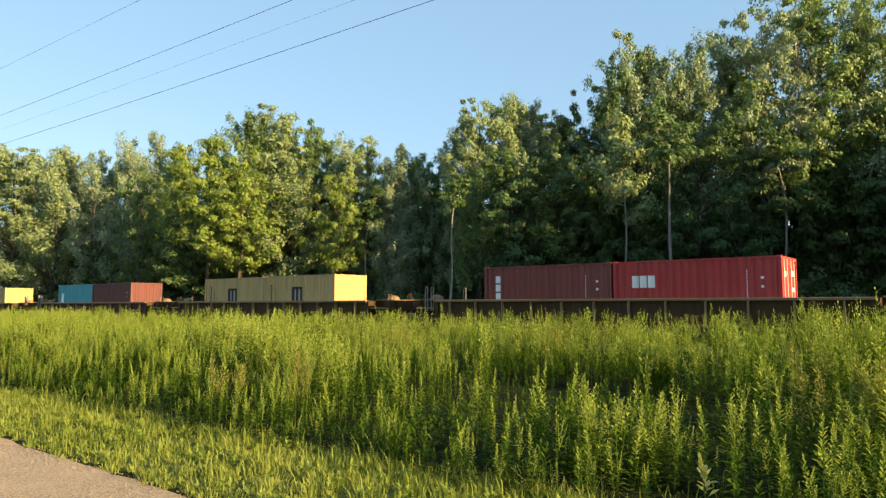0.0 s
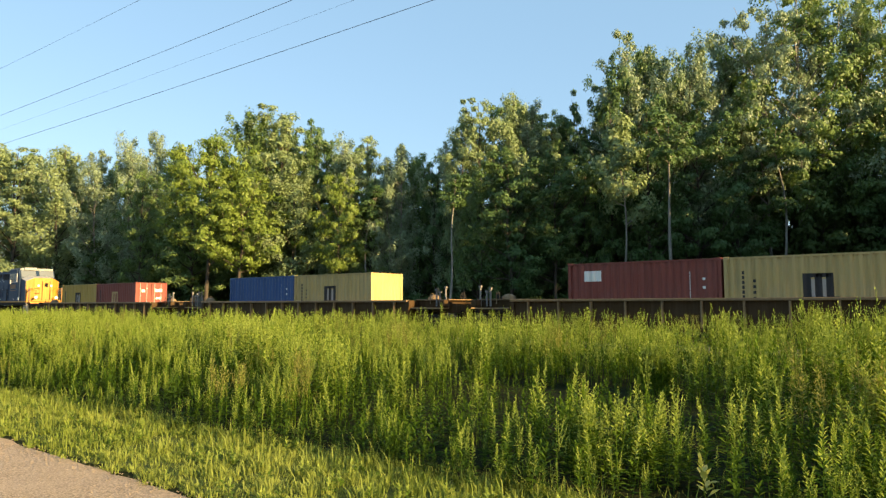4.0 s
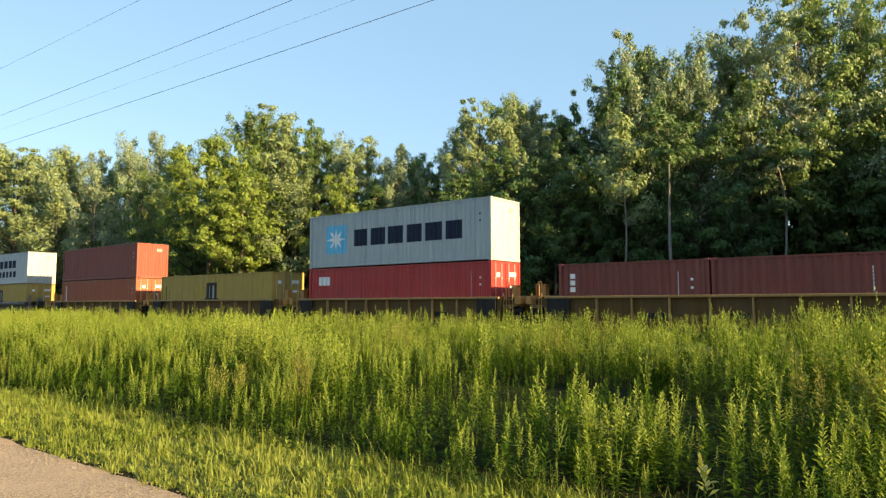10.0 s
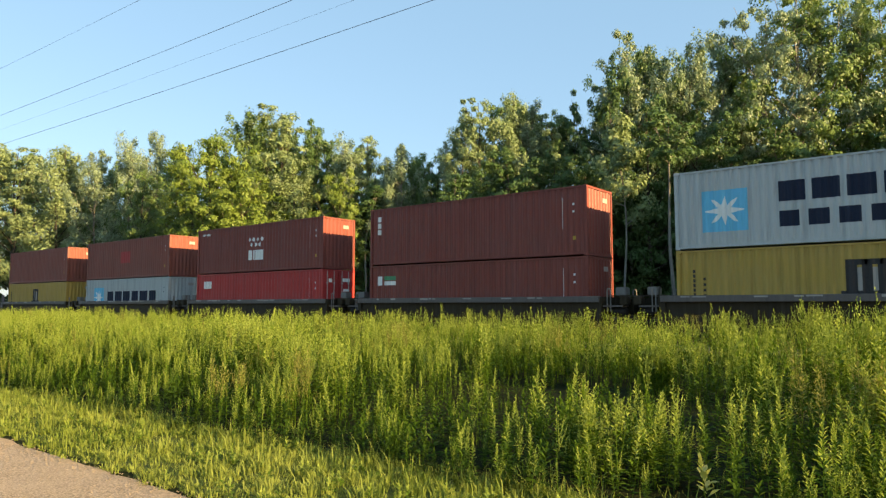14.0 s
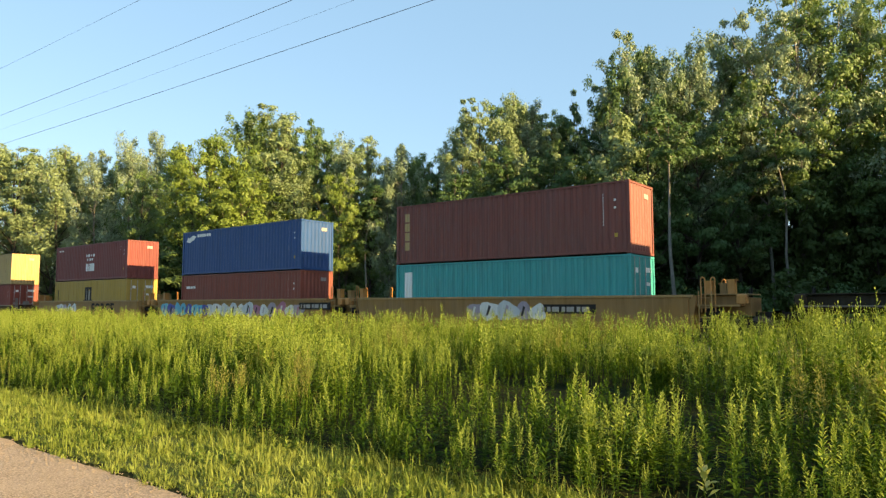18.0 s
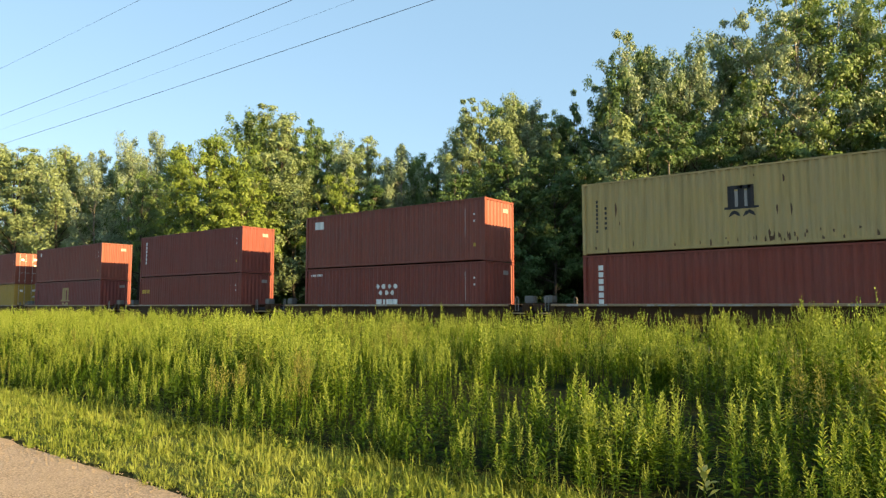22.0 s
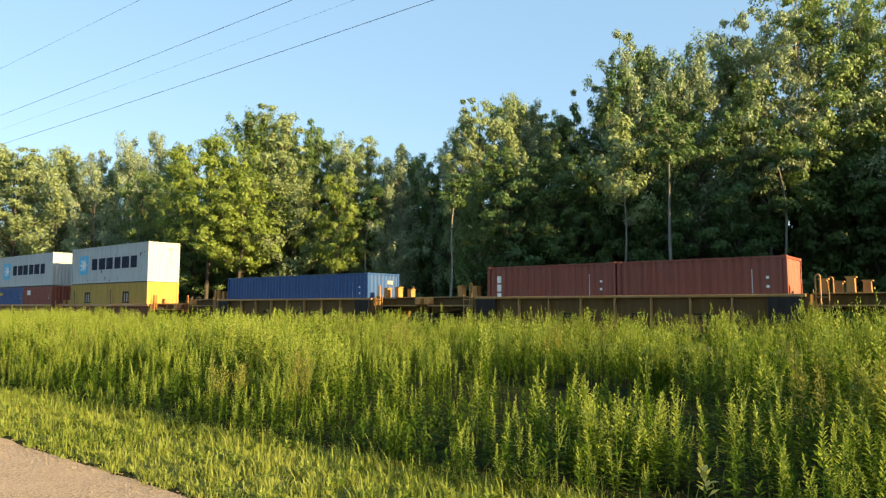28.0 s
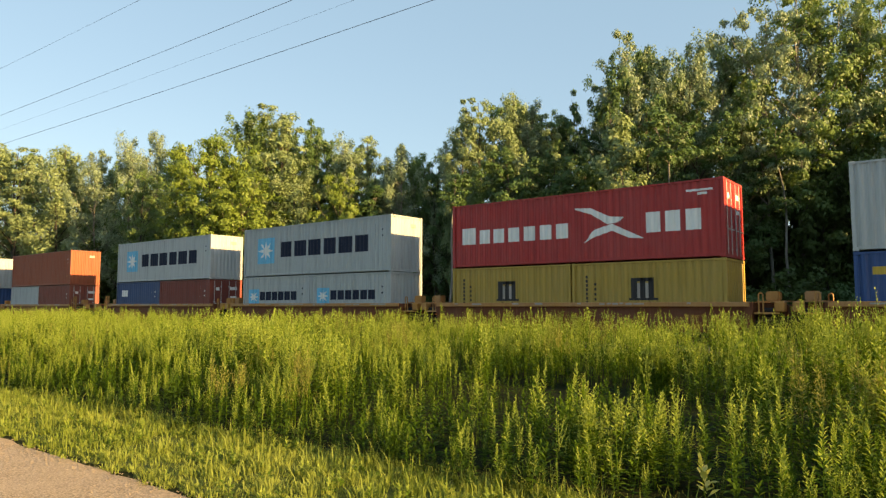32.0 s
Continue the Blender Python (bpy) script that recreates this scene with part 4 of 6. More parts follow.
        if style == "A":
            bm = bmesh.new()
            bmesh.ops.create_uvsphere(bm, u_segments=14, v_segments=8, radius=0.5)
            bm.transform(pose(e * (h + 0.95), -0.35, top + 0.04) @ Matrix.Diagonal((0.7, 0.6, 0.45, 1)))
            part("reservoir", bm, cap, car, "rounded brown reservoir")
            for sx, hh in ((1.55, 0.52), (1.75, 0.4), (2.1, 0.62)):
                if sx < out - h - 0.15:
                    bm = tube(bmesh.new(), [(e * (h + sx), -0.95, top - 0.3), (e * (h + sx), -0.95, top + hh)], 0.045, 6)
                    box(bm, e * (h + sx) - 0.06, e * (h + sx) + 0.06, -1.01, -0.89, top + hh - 0.08, top + hh + 0.02)
                    part("brake_post", bm, M_POST, car, "grey upright post")
            bm = bmesh.new()
            tube(bm, [(e * (h + 1.2), -1.0, top - 0.2), (e * (h + 1.2), -1.0, top + 0.3), (e * (h + 1.2), -0.75, top + 0.3), (e * (h + 1.2), -0.75, top)], 0.018, 5)
            part("grab_iron", bm, cap, car)
        x0, x1 = sorted((e * (h + 0.5), e * (h + 1.1)))
        bm = bmesh.new()
        tube(bm, [(x0, -1.05, 1.0), (x1, -1.05, 1.0)], 0.16, 10)
        part("brake_cylinder", bm, M_DARKSTEEL, car)
        if not joint:
            bm = bmesh.new()
            tube(bm, [(e * (out - 0.25), 0.5, 1.1), (e * (out - 0.25), 0.5, 1.9)], 0.03, 6)
            ring = [(e * (out - 0.3), 0.5 + 0.22 * math.cos(k * math.tau / 14), 1.62 + 0.22 * math.sin(k * math.tau / 14)) for k in range(15)]
            tube(bm, ring, 0.022, 5)
            for k in range(3):
                a = k * math.pi / 3
                tube(bm, [(e * (out - 0.3), 0.5 - 0.22 * math.cos(a), 1.62 - 0.22 * math.sin(a)), (e * (out - 0.3), 0.5 + 0.22 * math.cos(a), 1.62 + 0.22 * math.sin(a))], 0.014, 4)
            part("brake_wheel", bm, M_DARKSTEEL, car)
            bm = boxes((min(e * out, e * (end - 0.1)), max(e * out, e * (end - 0.1)), -0.12, 0.12, 0.78, 1.0))
            box(bm, e * end - 0.16, e * end + 0.12, -0.16, 0.16, 0.72, 1.06)
            part("coupler", bm, M_DARKSTEEL, car)
    rng = random.Random(40 + index)
    if style in "DMO":
        # scraped stencils along the top rail, as bars
        x = -h + rng.uniform(0.4, 1.2)
        while x < h - 1:
            w = rng.uniform(0.12, 0.55)
            part("stencil_bar", boxes((x, x + w, -y - 0.066, -y - 0.059, top - rng.uniform(0.07, 0.1), top - rng.uniform(0.015, 0.04))), M_STENCIL, car)
            x += w + rng.choice((0.06, 0.1, 0.8, 1.6))
    elif style == "Y":
        for x in (-h * 0.35, h * 0.1, h * 0.45):
            w = rng.uniform(0.5, 0.9)
            part("black_panel", boxes((x, x + w, -y + 0.112, -y + 0.1185, 0.75, 0.95)), M_DARKSTEEL, car, "black stencil panel")
    if style == "G":
        graffiti(car, index, h, y, top)
    if joint_front:
        truck(car, front)
    else:
        truck(car, h + 1.35)
    if not joint_rear:
        truck(car, -h - 1.35)
    return car


def build_cars():
    mids = [l[0] + W40 / 2 + 0.03 for l in LOADS]
    first = {0, 1, 2, 3, 4, 5, 6, 11, 16, 19, 24, 27, 32}
    for i, (m, st) in enumerate(zip(mids, STYLES)):
        jf = i not in first
        jr = (i + 1) not in first and i + 1 < len(mids)
        front = (mids[i - 1] - m) / 2 if i and i != 6 else 11.0
        rear = (m - mids[i + 1]) / 2 if i + 1 < len(mids) and i != 5 else 11.0
        put(well_car(st, front, rear, jf, jr, i), m, RAIL_Z)
    # the wagon that runs ahead, seen only by its tail
    put(well_car("A", 11, 11, False, False, 99), mids[0] + 22.0, RAIL_Z)


build_cars()

# ---- locomotive ----
def build_loco():
    body = paint("dark blue locomotive paint", (0.006, 0.028, 0.072), 0.5, 0.2, 0.2, (0.02, 0.04, 0.07), 0.25)
    gold = paint("yellow locomotive paint", (0.43, 0.195, 0.018), 0.5, 0.3, 0.1)
    roofm = paint("light grey roof paint", (0.30, 0.31, 0.31), 0.6, 0.35)
    dark = M_DARKSTEEL
    worn = paint("scuffed blue paint with sheen", (0.015, 0.046, 0.095), 0.6, 0.5, 0.4, (0.006, 0.028, 0.07), 0.2)
    worn_grey = paint("scuffed grey paint", (0.16, 0.16, 0.155), 0.6, 0.5)
    tankm = paint("dusty grey tank paint", (0.10, 0.092, 0.085), 0.7, 0.3, 0.2)
    glass, nt, p = base_mat("cab window glass")
    p.inputs["Base Color"].default_value = (0.012, 0.014, 0.017, 1)
    p.inputs["Roughness"].default_value = 0.12
    p.inputs["Specular IOR Level"].default_value = 0.2
    # base colour lightened to hold the sky's reflection
    shield, nt, p = base_mat("windshield glass in sky tone")
    p.inputs["Base Color"].default_value = (0.13, 0.15, 0.17, 1)
    p.inputs["Roughness"].default_value = 0.1
    lamp, nt, p = base_mat("headlamp glass")
    p.inputs["Base Color"].default_value = (0.8, 0.8, 0.75, 1)
    p.inputs["Roughness"].default_value = 0.15
    loco = tagged(new("locomotive"), "dark blue diesel locomotive with a yellow nose and gold blocks", "locomotive")
    P = lambda n, bm, m, par=None, lab="": part(n, bm, m, par or loco, lab)
    P("frame_deck", bevelled(boxes((-10.9, 9.6, -1.52, 1.52, 1.3, 1.535)), 0.03, 1), dark)
    for s in (-1, 1):
        P("sill_stripe", boxes((-10.8, 9.4, *sorted((s * 1.525, s * 1.54)), 1.54, 1.66)), gold, None, "yellow stripe along the deck")
    P("long_hood", bevelled(boxes((-5.4, 5.4, -1.1, 1.1, 1.5, 4.5)), 0.12, 2), body)
    P("engine_casing", bevelled(boxes((-5.3, 5.3, -1.42, 1.42, 1.52, 4.28)), 0.1, 2), body)
    # radiator end with flared wings, whose dark colour carries their underside's shade
    bm = prism(bmesh.new(), [(-10.75, 1.5), (-5.42, 1.5), (-5.42, 4.5), (-10.75, 4.35)], -1.05, 1.05)
    P("radiator_section", bm, dark)
    bm = bmesh.new()
    for s in (-1, 1):
        a = [(-10.9, s * 1.05, 3.55), (-5.4, s * 1.05, 3.75), (-5.4, s * 1.58, 4.35), (-10.9, s * 1.58, 4.1), (-5.4, s * 1.58, 4.62), (-10.9, s * 1.58, 4.45), (-5.4, s * 0.9, 4.78), (-10.9, s * 0.9, 4.62)]
        v = [bm.verts.new(q) for q in a]
        for f in ((0, 1, 2, 3), (3, 2, 4, 5), (5, 4, 6, 7), (0, 3, 5, 7), (1, 2, 4, 6)):
            bm.faces.new([v[i] for i in f])
    box(bm, -10.88, -5.42, -0.9, 0.9, 4.4, 4.6)
    bmesh.ops.recalc_face_normals(bm, faces=bm.faces[:])
    P("radiator_wings", bm, dark, None, "dark flared radiator housing toned for its shaded underside")
    for s in (-1, 1):
        P("wing_cap", boxes((-10.9, -5.4, *sorted((s * 1.6, s * 0.85)), 4.66, 4.72)), roofm)
    bm = prism(bmesh.new(), [(-1.6, 4.1), (-1.6, 4.68), (-0.85, 4.75), (-0.85, 3.95)], -5.4, -5.3)
    bm.transform(Matrix(((0, 1, 0, 0), (1, 0, 0, 0), (0, 0, 1, 0), (0, 0, 0, 1))))
    bmesh.ops.recalc_face_normals(bm, faces=bm.faces[:])
    P("wing_end", bm, roofm)
    P("radiator_screen", boxes((-10.6, -5.5, -1.09, -1.05, 2.75, 3.5)), dark)
    for x, w in ((-10.5, 0.9), (-9.3, 0.6), (-7.9, 1.1), (-6.4, 0.7)):
        P("access_plate", boxes((x, x + w, -1.1, -1.05, 2.58, 2.72)), worn_grey)
    for i in range(4):
        P("rear_door", bevelled(boxes((-10.5 + i * 1.25, -9.35 + i * 1.25, -1.12, -1.06, 1.55, 2.5)), 0.02, 1), dark)
    # rounded blue shoulder between the radiator and the engine casing, with its door frame
    P("shoulder_panel", bevelled(boxes((-6.9, -5.35, -1.4, -1.06, 1.56, 3.35)), 0.08, 2), body)
    P("shoulder_door", boxes((-6.0, -5.5, -1.425, -1.402, 1.7, 3.0)), worn)
    P("inverter_cab", bevelled(boxes((-5.25, -3.2, -1.38, 1.38, 4.2, 4.62)), 0.06, 2), body)
    P("roof_hatch", bevelled(boxes((-3.1, -1.2, -0.9, 0.9, 4.45, 4.66)), 0.08, 2), roofm, None, "pale grey roof hatch")
    P("exhaust_stack", bevelled(boxes((-3.2, -2.2, -0.35, 0.35, 4.4, 4.7)), 0.05, 1), dark)
    for x, w in ((0.17, 1.48), (2.36, 0.62), (3.12, 0.4), (3.79, 0.62), (4.5, 0.67)):
        P("hood_vent", boxes((x, x + w, -1.46, -1.425, 3.66 if w > 0.5 else 3.9, 4.2)), dark)
    for i in range(9):
        x = -4.9 + i * 1.12
        d = P("hood_door", bevelled(boxes((x, x + 1.02, -1.45, -1.425, 1.62, 3.2)), 0.01, 1), body)
        bm = bmesh.new()
        tube(bm, [(x + 0.9, -1.47, 2.1), (x + 0.9, -1.47, 2.5)], 0.015, 5)
        P("handle", bm, dark, d)
    # cab
    bm = prism(bmesh.new(), [(5.45, 1.5), (7.95, 1.5), (7.95, 3.72), (7.62, 4.55), (5.45, 4.55)], -1.5, 1.5)
    P("cab", bevelled(bm, 0.06, 2), body)
    P("cab_roof", bevelled(boxes((5.2, 7.78, -1.45, 1.45, 4.5, 4.68)), 0.08, 2), roofm, None, "pale grey cab roof")
    w = P("side_window", boxes((5.75, 7.3, -1.525, -1.505, 3.42, 4.2)), glass)
    for x0, x1, z0, z1 in ((5.69, 5.75, 3.36, 4.24), (7.3, 7.38, 3.36, 4.3), (5.75, 7.3, 3.36, 3.42), (6.2, 6.25, 3.42, 3.95), (6.66, 6.74, 3.42, 4.0), (6.95, 7.02, 3.42, 4.2)):
        P("window_frame", boxes((x0, x1, -1.545, -1.504, z0, z1)), M_GALV, w)
    P("window_shade", boxes((5.6, 7.4, -1.55, -1.503, 4.2, 4.5)), body, w)
    for s in (-1, 1):
        bm = bmesh.new()
        v = [bm.verts.new(q) for q in ((7.9, s * 0.15, 3.82), (7.9, s * 1.38, 3.82), (7.66, s * 1.38, 4.45), (7.66, s * 0.15, 4.45))]
        bm.faces.new(v if s > 0 else v[::-1])
        bmesh.ops.translate(bm, verts=bm.verts[:], vec=(0.06, 0, 0.03))
        P("windshield", bm, shield)
    P("number_box", bevelled(boxes((7.55, 7.86, -1.1, -0.2, 4.5, 4.74)), 0.03, 1), roofm)
    # nose: blue flanks, yellow face
    bm = prism(bmesh.new(), [(7.96, 1.5), (9.02, 1.5), (9.02, 3.44), (7.96, 3.72)], -1.42, 1.42)
    P("nose_flank", bm, body)
    bm = bmesh.new()
    ridge = [(7.97, 3.72, 3.98), (9.04, 3.45, 3.78)]
    v = [[bm.verts.new((x, y, z)) for y, z in ((-1.4, lo), (-0.75, hi), (0.75, hi), (1.4, lo), (1.4, lo - 0.06), (-1.4, lo - 0.06))] for x, lo, hi in ridge]
    for i in range(6):
        bm.faces.new((v[0][i], v[1][i], v[1][(i + 1) % 6], v[0][(i + 1) % 6]))
    bm.faces.new(v[0])
    bm.faces.new(v[1][::-1])
    bmesh.ops.recalc_face_normals(bm, faces=bm.faces[:])
    P("nose_top", bm, roofm, None, "pale grey domed nose top")
    bm = bmesh.new()
    lo = [(9.04, -1.38, 1.5), (9.32, -0.8, 1.5), (9.32, 0.8, 1.5), (9.04, 1.38, 1.5)]
    hi = [(9.04, -1.38, 3.46), (9.28, -0.75, 3.76), (9.28, 0.75, 3.76), (9.04, 1.38, 3.46)]
    a, b = [bm.verts.new(q) for q in lo], [bm.verts.new(q) for q in hi]
    bm.faces.new(a[::-1])
    bm.faces.new(b)
    for i in range(4):
        bm.faces.new((a[i], a[(i + 1) % 4], b[(i + 1) % 4], b[i]))
    bmesh.ops.recalc_face_normals(bm, faces=bm.faces[:])
    P("nose", bm, gold, None, "yellow nose face")
    P("nose_door", bevelled(boxes((9.3, 9.36, -0.1, 0.5, 1.6, 3.45)), 0.02, 1), gold)
    P("door_window", boxes((9.355, 9.375, 0.06, 0.34, 2.95, 3.3)), glass)
    for s in (-0.45, 0.62):
        bm = bmesh.new()
        tube(bm, [(9.27, s, 3.05), (9.4, s, 3.05)], 0.1, 14)
        P("headlight", bm, lamp)
    for s in (-1, 1):
        bm = bmesh.new()
        tube(bm, [(9.86, s * 0.85, 1.98), (9.98, s * 0.85, 1.98)], 0.13, 12)
        P("ditch_light", bm, lamp)
    bm = prism(bmesh.new(), [(9.1, 1.5), (9.95, 1.5), (9.95, 0.85), (10.15, 0.25), (9.98, 0.22), (9.75, 0.7), (9.1, 0.9)], -1.3, 1.3)
    P("pilot", bm, dark, None, "dark pilot with snow plough")
    P("pilot_stripe", boxes((9.6, 9.98, -1.34, 1.34, 1.44, 1.6)), gold)
    bm = bmesh.new()
    for i in range(4):
        for s in (-1, 1):
            y0, y1 = sorted((s * 1.5, s * 1.15))
            box(bm, 9.0 + 0.06 * i, 9.55, y0, y1, 0.35 + i * 0.3, 0.41 + i * 0.3)
    P("steps", bm, gold)
    for x in (8.98, 9.56):
        P("step_side", boxes((x, x + 0.04, -1.5, -1.15, 0.32, 1.5)), M_GALV)
    P("front_coupler", boxes((10.1, 10.75, -0.14, 0.14, 0.72, 1.0)), dark)
    P("rear_coupler", boxes((-11.18, -10.48, -0.14, 0.14, 0.72, 1.0)), dark)
    # dark fittings on the nose
    for z in (1.9, 2.35, 2.8):
        bm = bmesh.new()
        tube(bm, [(9.3, -0.75, z), (9.42, -0.7, z), (9.42, -0.35, z), (9.32, -0.3, z)], 0.02, 5)
        P("grab_iron", bm, dark)
    for y0, y1 in ((-0.14, -0.1), (0.5, 0.54)):
        P("door_seam", boxes((9.31, 9.345, y0, y1, 1.58, 3.46)), dark)
    P("anticlimber", bevelled(boxes((9.9, 10.1, -1.2, 1.2, 1.6, 1.74)), 0.02, 1), gold)
    bm = bmesh.new()
    tube(bm, [(9.12, -1.36, 1.5), (9.2, -1.36, 2.3), (9.2, -1.2, 2.7), (9.3, -0.9, 2.75)], 0.03, 6)
    P("grab_rail", bm, dark)
    # rails of the walkways
    for s in (-1, 1):
        bm = bmesh.new()
        tube(bm, [(-10.7, s * 1.48, 2.5), (-5.6, s * 1.48, 2.5)], 0.02, 6)
        P("handrail", bm, M_GALV)
        bm = bmesh.new()
        tube(bm, [(-5.6, s * 1.5, 2.72), (5.3, s * 1.5, 2.72)], 0.013, 5)
        P("handrail", bm, dark)
        for i in range(10):
            bm = bmesh.new()
            x = -10.7 + i * 1.75
            tube(bm, [(x, s * 1.5, 1.5), (x, s * 1.5, 2.75)], 0.034, 6)
            P("stanchion", bm, M_GALV if i < 3 else dark)
        bm = bmesh.new()
        tube(bm, [(9.6, s * 1.32, 1.5), (9.6, s * 1.32, 2.85), (9.92, s * 1.32, 2.85), (9.92, s * 1.32, 1.5)], 0.032, 6)
        P("front_handrail", bm, M_GALV)
    for s in (-0.6, 0.6):
        bm = bmesh.new()
        tube(bm, [(9.95, s, 1.6), (9.95, s, 2.8), (9.95, s * 2.2, 2.8), (9.95, s * 2.2, 1.6)], 0.032, 6)
        P("front_handrail", bm, gold)
    # paint blocks
    amber = paint("amber lettering paint", (0.27, 0.115, 0.022), 0.55, 0.9, 0.3, (0.03, 0.055, 0.085))
    for x0, x1 in ((-3.8, -3.0), (-2.92, -2.08), (-2.0, -1.15)):
        P("letter_block", boxes((x0, x1, -1.462, -1.452, 2.35, 3.3)), amber, None, "amber block")
    for x0, x1, xa, xb in ((-4.42, -4.3, -4.42, -4.12), (-0.92, -0.8, -1.1, -0.8)):
        P("bracket", boxes((x0, x1, -1.462, -1.452, 2.06, 3.66), (xa, xb, -1.464, -1.453, 3.54, 3.66)), amber)
    for i in range(4):
        P("number_bar", boxes((5.85 + i * 0.31, 6.09 + i * 0.31, -1.512, -1.504, 2.8, 3.18)), amber)
    P("number_underline", boxes((5.85, 7.05, -1.512, -1.504, 2.6, 2.66)), amber)
    P("data_panel", boxes((7.6, 7.88, -1.512, -1.504, 1.75, 2.0)), M_WHITE)
    # patch round the amber blocks, faded and lightened for the hood's sheen, worn streaks below the doors, dark panels
    # in the hood
    P("faded_sheen_patch", boxes((-5.15, 0.05, -1.4575, -1.4525, 1.72, 4.12)), worn)
    for x in (-3.9, -2.2, 0.0):
        P("panel_seam", boxes((x, x + 0.04, -1.466, -1.4525, 1.7, 4.25)), dark)
    P("brake_wheel_guard", boxes((-4.95, -4.75, -1.48, -1.453, 1.6, 1.9)), M_GALV)
    P("cab_number_panel", boxes((5.7, 7.15, -1.5035, -1.5, 2.5, 3.3)), worn, None, "faded panel under the cab window")
    P("mirror", boxes((6.1, 6.14, -1.66, -1.56, 3.25, 3.6)), M_GALV)
    for x0, x1, z0 in ((-4.3, -3.3, 0.62), (-3.1, -1.5, 0.7), (-1.3, 0.1, 0.7), (0.3, 1.8, 0.55)):
        P("equipment_box", bevelled(boxes((x0, x1, -1.46, -1.36, z0, 1.24)), 0.03, 1), tankm)
    # small white stencils on the hood and cab, as bars
    rng = random.Random(17)
    for k in range(22):
        x, z = rng.uniform(-4.6, 7.6), rng.choice((1.8, 2.3, 2.75, 3.35, 3.5, 3.62))
        y = 1.475 if x < 5.3 else 1.515
        if 5.3 < x < 5.6 or (x > 5.6 and z > 3.3):
            continue
        w = rng.uniform(0.05, 0.16)
        P("stencil_bar", boxes((x, x + w, -y, -y + 0.02, z, z + 0.05)), M_WHITE)
    # below the deck
    tank = bmesh.new()
    prism(tank, [(-2.6, 1.25), (2.6, 1.25), (2.6, 0.55), (2.3, 0.25), (-2.3, 0.25), (-2.6, 0.55)], -1.35, 1.35)
    P("fuel_tank", tank, dark)
    P("air_box", bevelled(boxes((-4.4, -2.8, -1.4, -0.8, 0.75, 1.25)), 0.05, 1), dark)
    for c in (-7.0, 6.8):
        fr = P("truck", boxes((c - 0.4, c + 0.4, -1.0, 1.0, 0.55, 0.95)), dark)
        for s in (-1, 1):
            y0, y1 = sorted((s * 1.0, s * 1.2))
            bm = prism(bmesh.new(), [(c - 2.6, 0.5), (c - 2.4, 0.95), (c + 2.4, 0.95), (c + 2.6, 0.5), (c + 2.2, 0.42), (c - 2.2, 0.42)], y0, y1)
            P("side_frame", bm, dark, fr)
            for e in (-2.0, 0, 2.0):
                bm = bmesh.new()
                tube(bm, [(c + e, s * 0.69, 0.53), (c + e, s * 0.82, 0.53)], 0.53, 22)
                P("wheel", bm, M_WHEEL, fr)
    for x in (-9.9, 3.2, 6.9):
        bm = bmesh.new()
        zt = 4.6 if x < 0 else 4.45 if x < 5 else 4.68
        tube(bm, [(x, 0.2, zt), (x, 0.2, zt + 0.12)], 0.05, 8)
        P("roof_fitting", bm, M_GALV)
    put(loco, -148.05, RAIL_Z)


build_loco()

# ---- woods ----
def leaf_clumps(rng, c, reach, out, count, size, flat=0.62, along=None):
    """Leaves on the outside of clumps: they face away from their clump's middle and up, so that a clump has a lit and a shaded side."""
    n = len(c)
    d = rng.normal(size=(n, count, 3))
    d[..., 2] = d[..., 2] * 0.9 + 0.25
    d /= np.linalg.norm(d, axis=2)[..., None] + 1e-9
    r = reach[:, None] * (0.35 + 0.65 * rng.random((n, count)) ** 0.45) * (1 + 0.28 * np.sin(5 * d[..., 0] + 3 * d[..., 2] + np.arange(n)[:, None]))
    p = c[:, None, :] + d * r[..., None] * np.array([1, 1, flat])
    if along is not None:
        p = p + along[:, None, :] * (reach[:, None] * rng.uniform(-0.9, 1.3, (n, count)))[..., None]
    nn = d * 0.9 + out[:, None, :] * 0.35 + np.array([0, 0, 0.3]) + rng.normal(size=d.shape) * 0.38
    nn = (nn / (np.linalg.norm(nn, axis=2)[..., None] + 1e-9)).reshape(-1, 3)
    p = p.reshape(-1, 3)
    m = len(p)
    tip = np.cross(nn, rng.normal(size=(m, 3)))
    tip /= np.linalg.norm(tip, axis=1)[:, None] + 1e-9
    w = np.cross(nn, tip)
    ln = size * rng.uniform(0.55, 1.3, m)[:, None]
    v = np.stack([p - w * ln * 0.36, p + w * ln * 0.36, p + tip * ln - nn * ln * 0.15], 1).reshape(-1, 3)
    return v, np.arange(3 * m).reshape(m, 3)


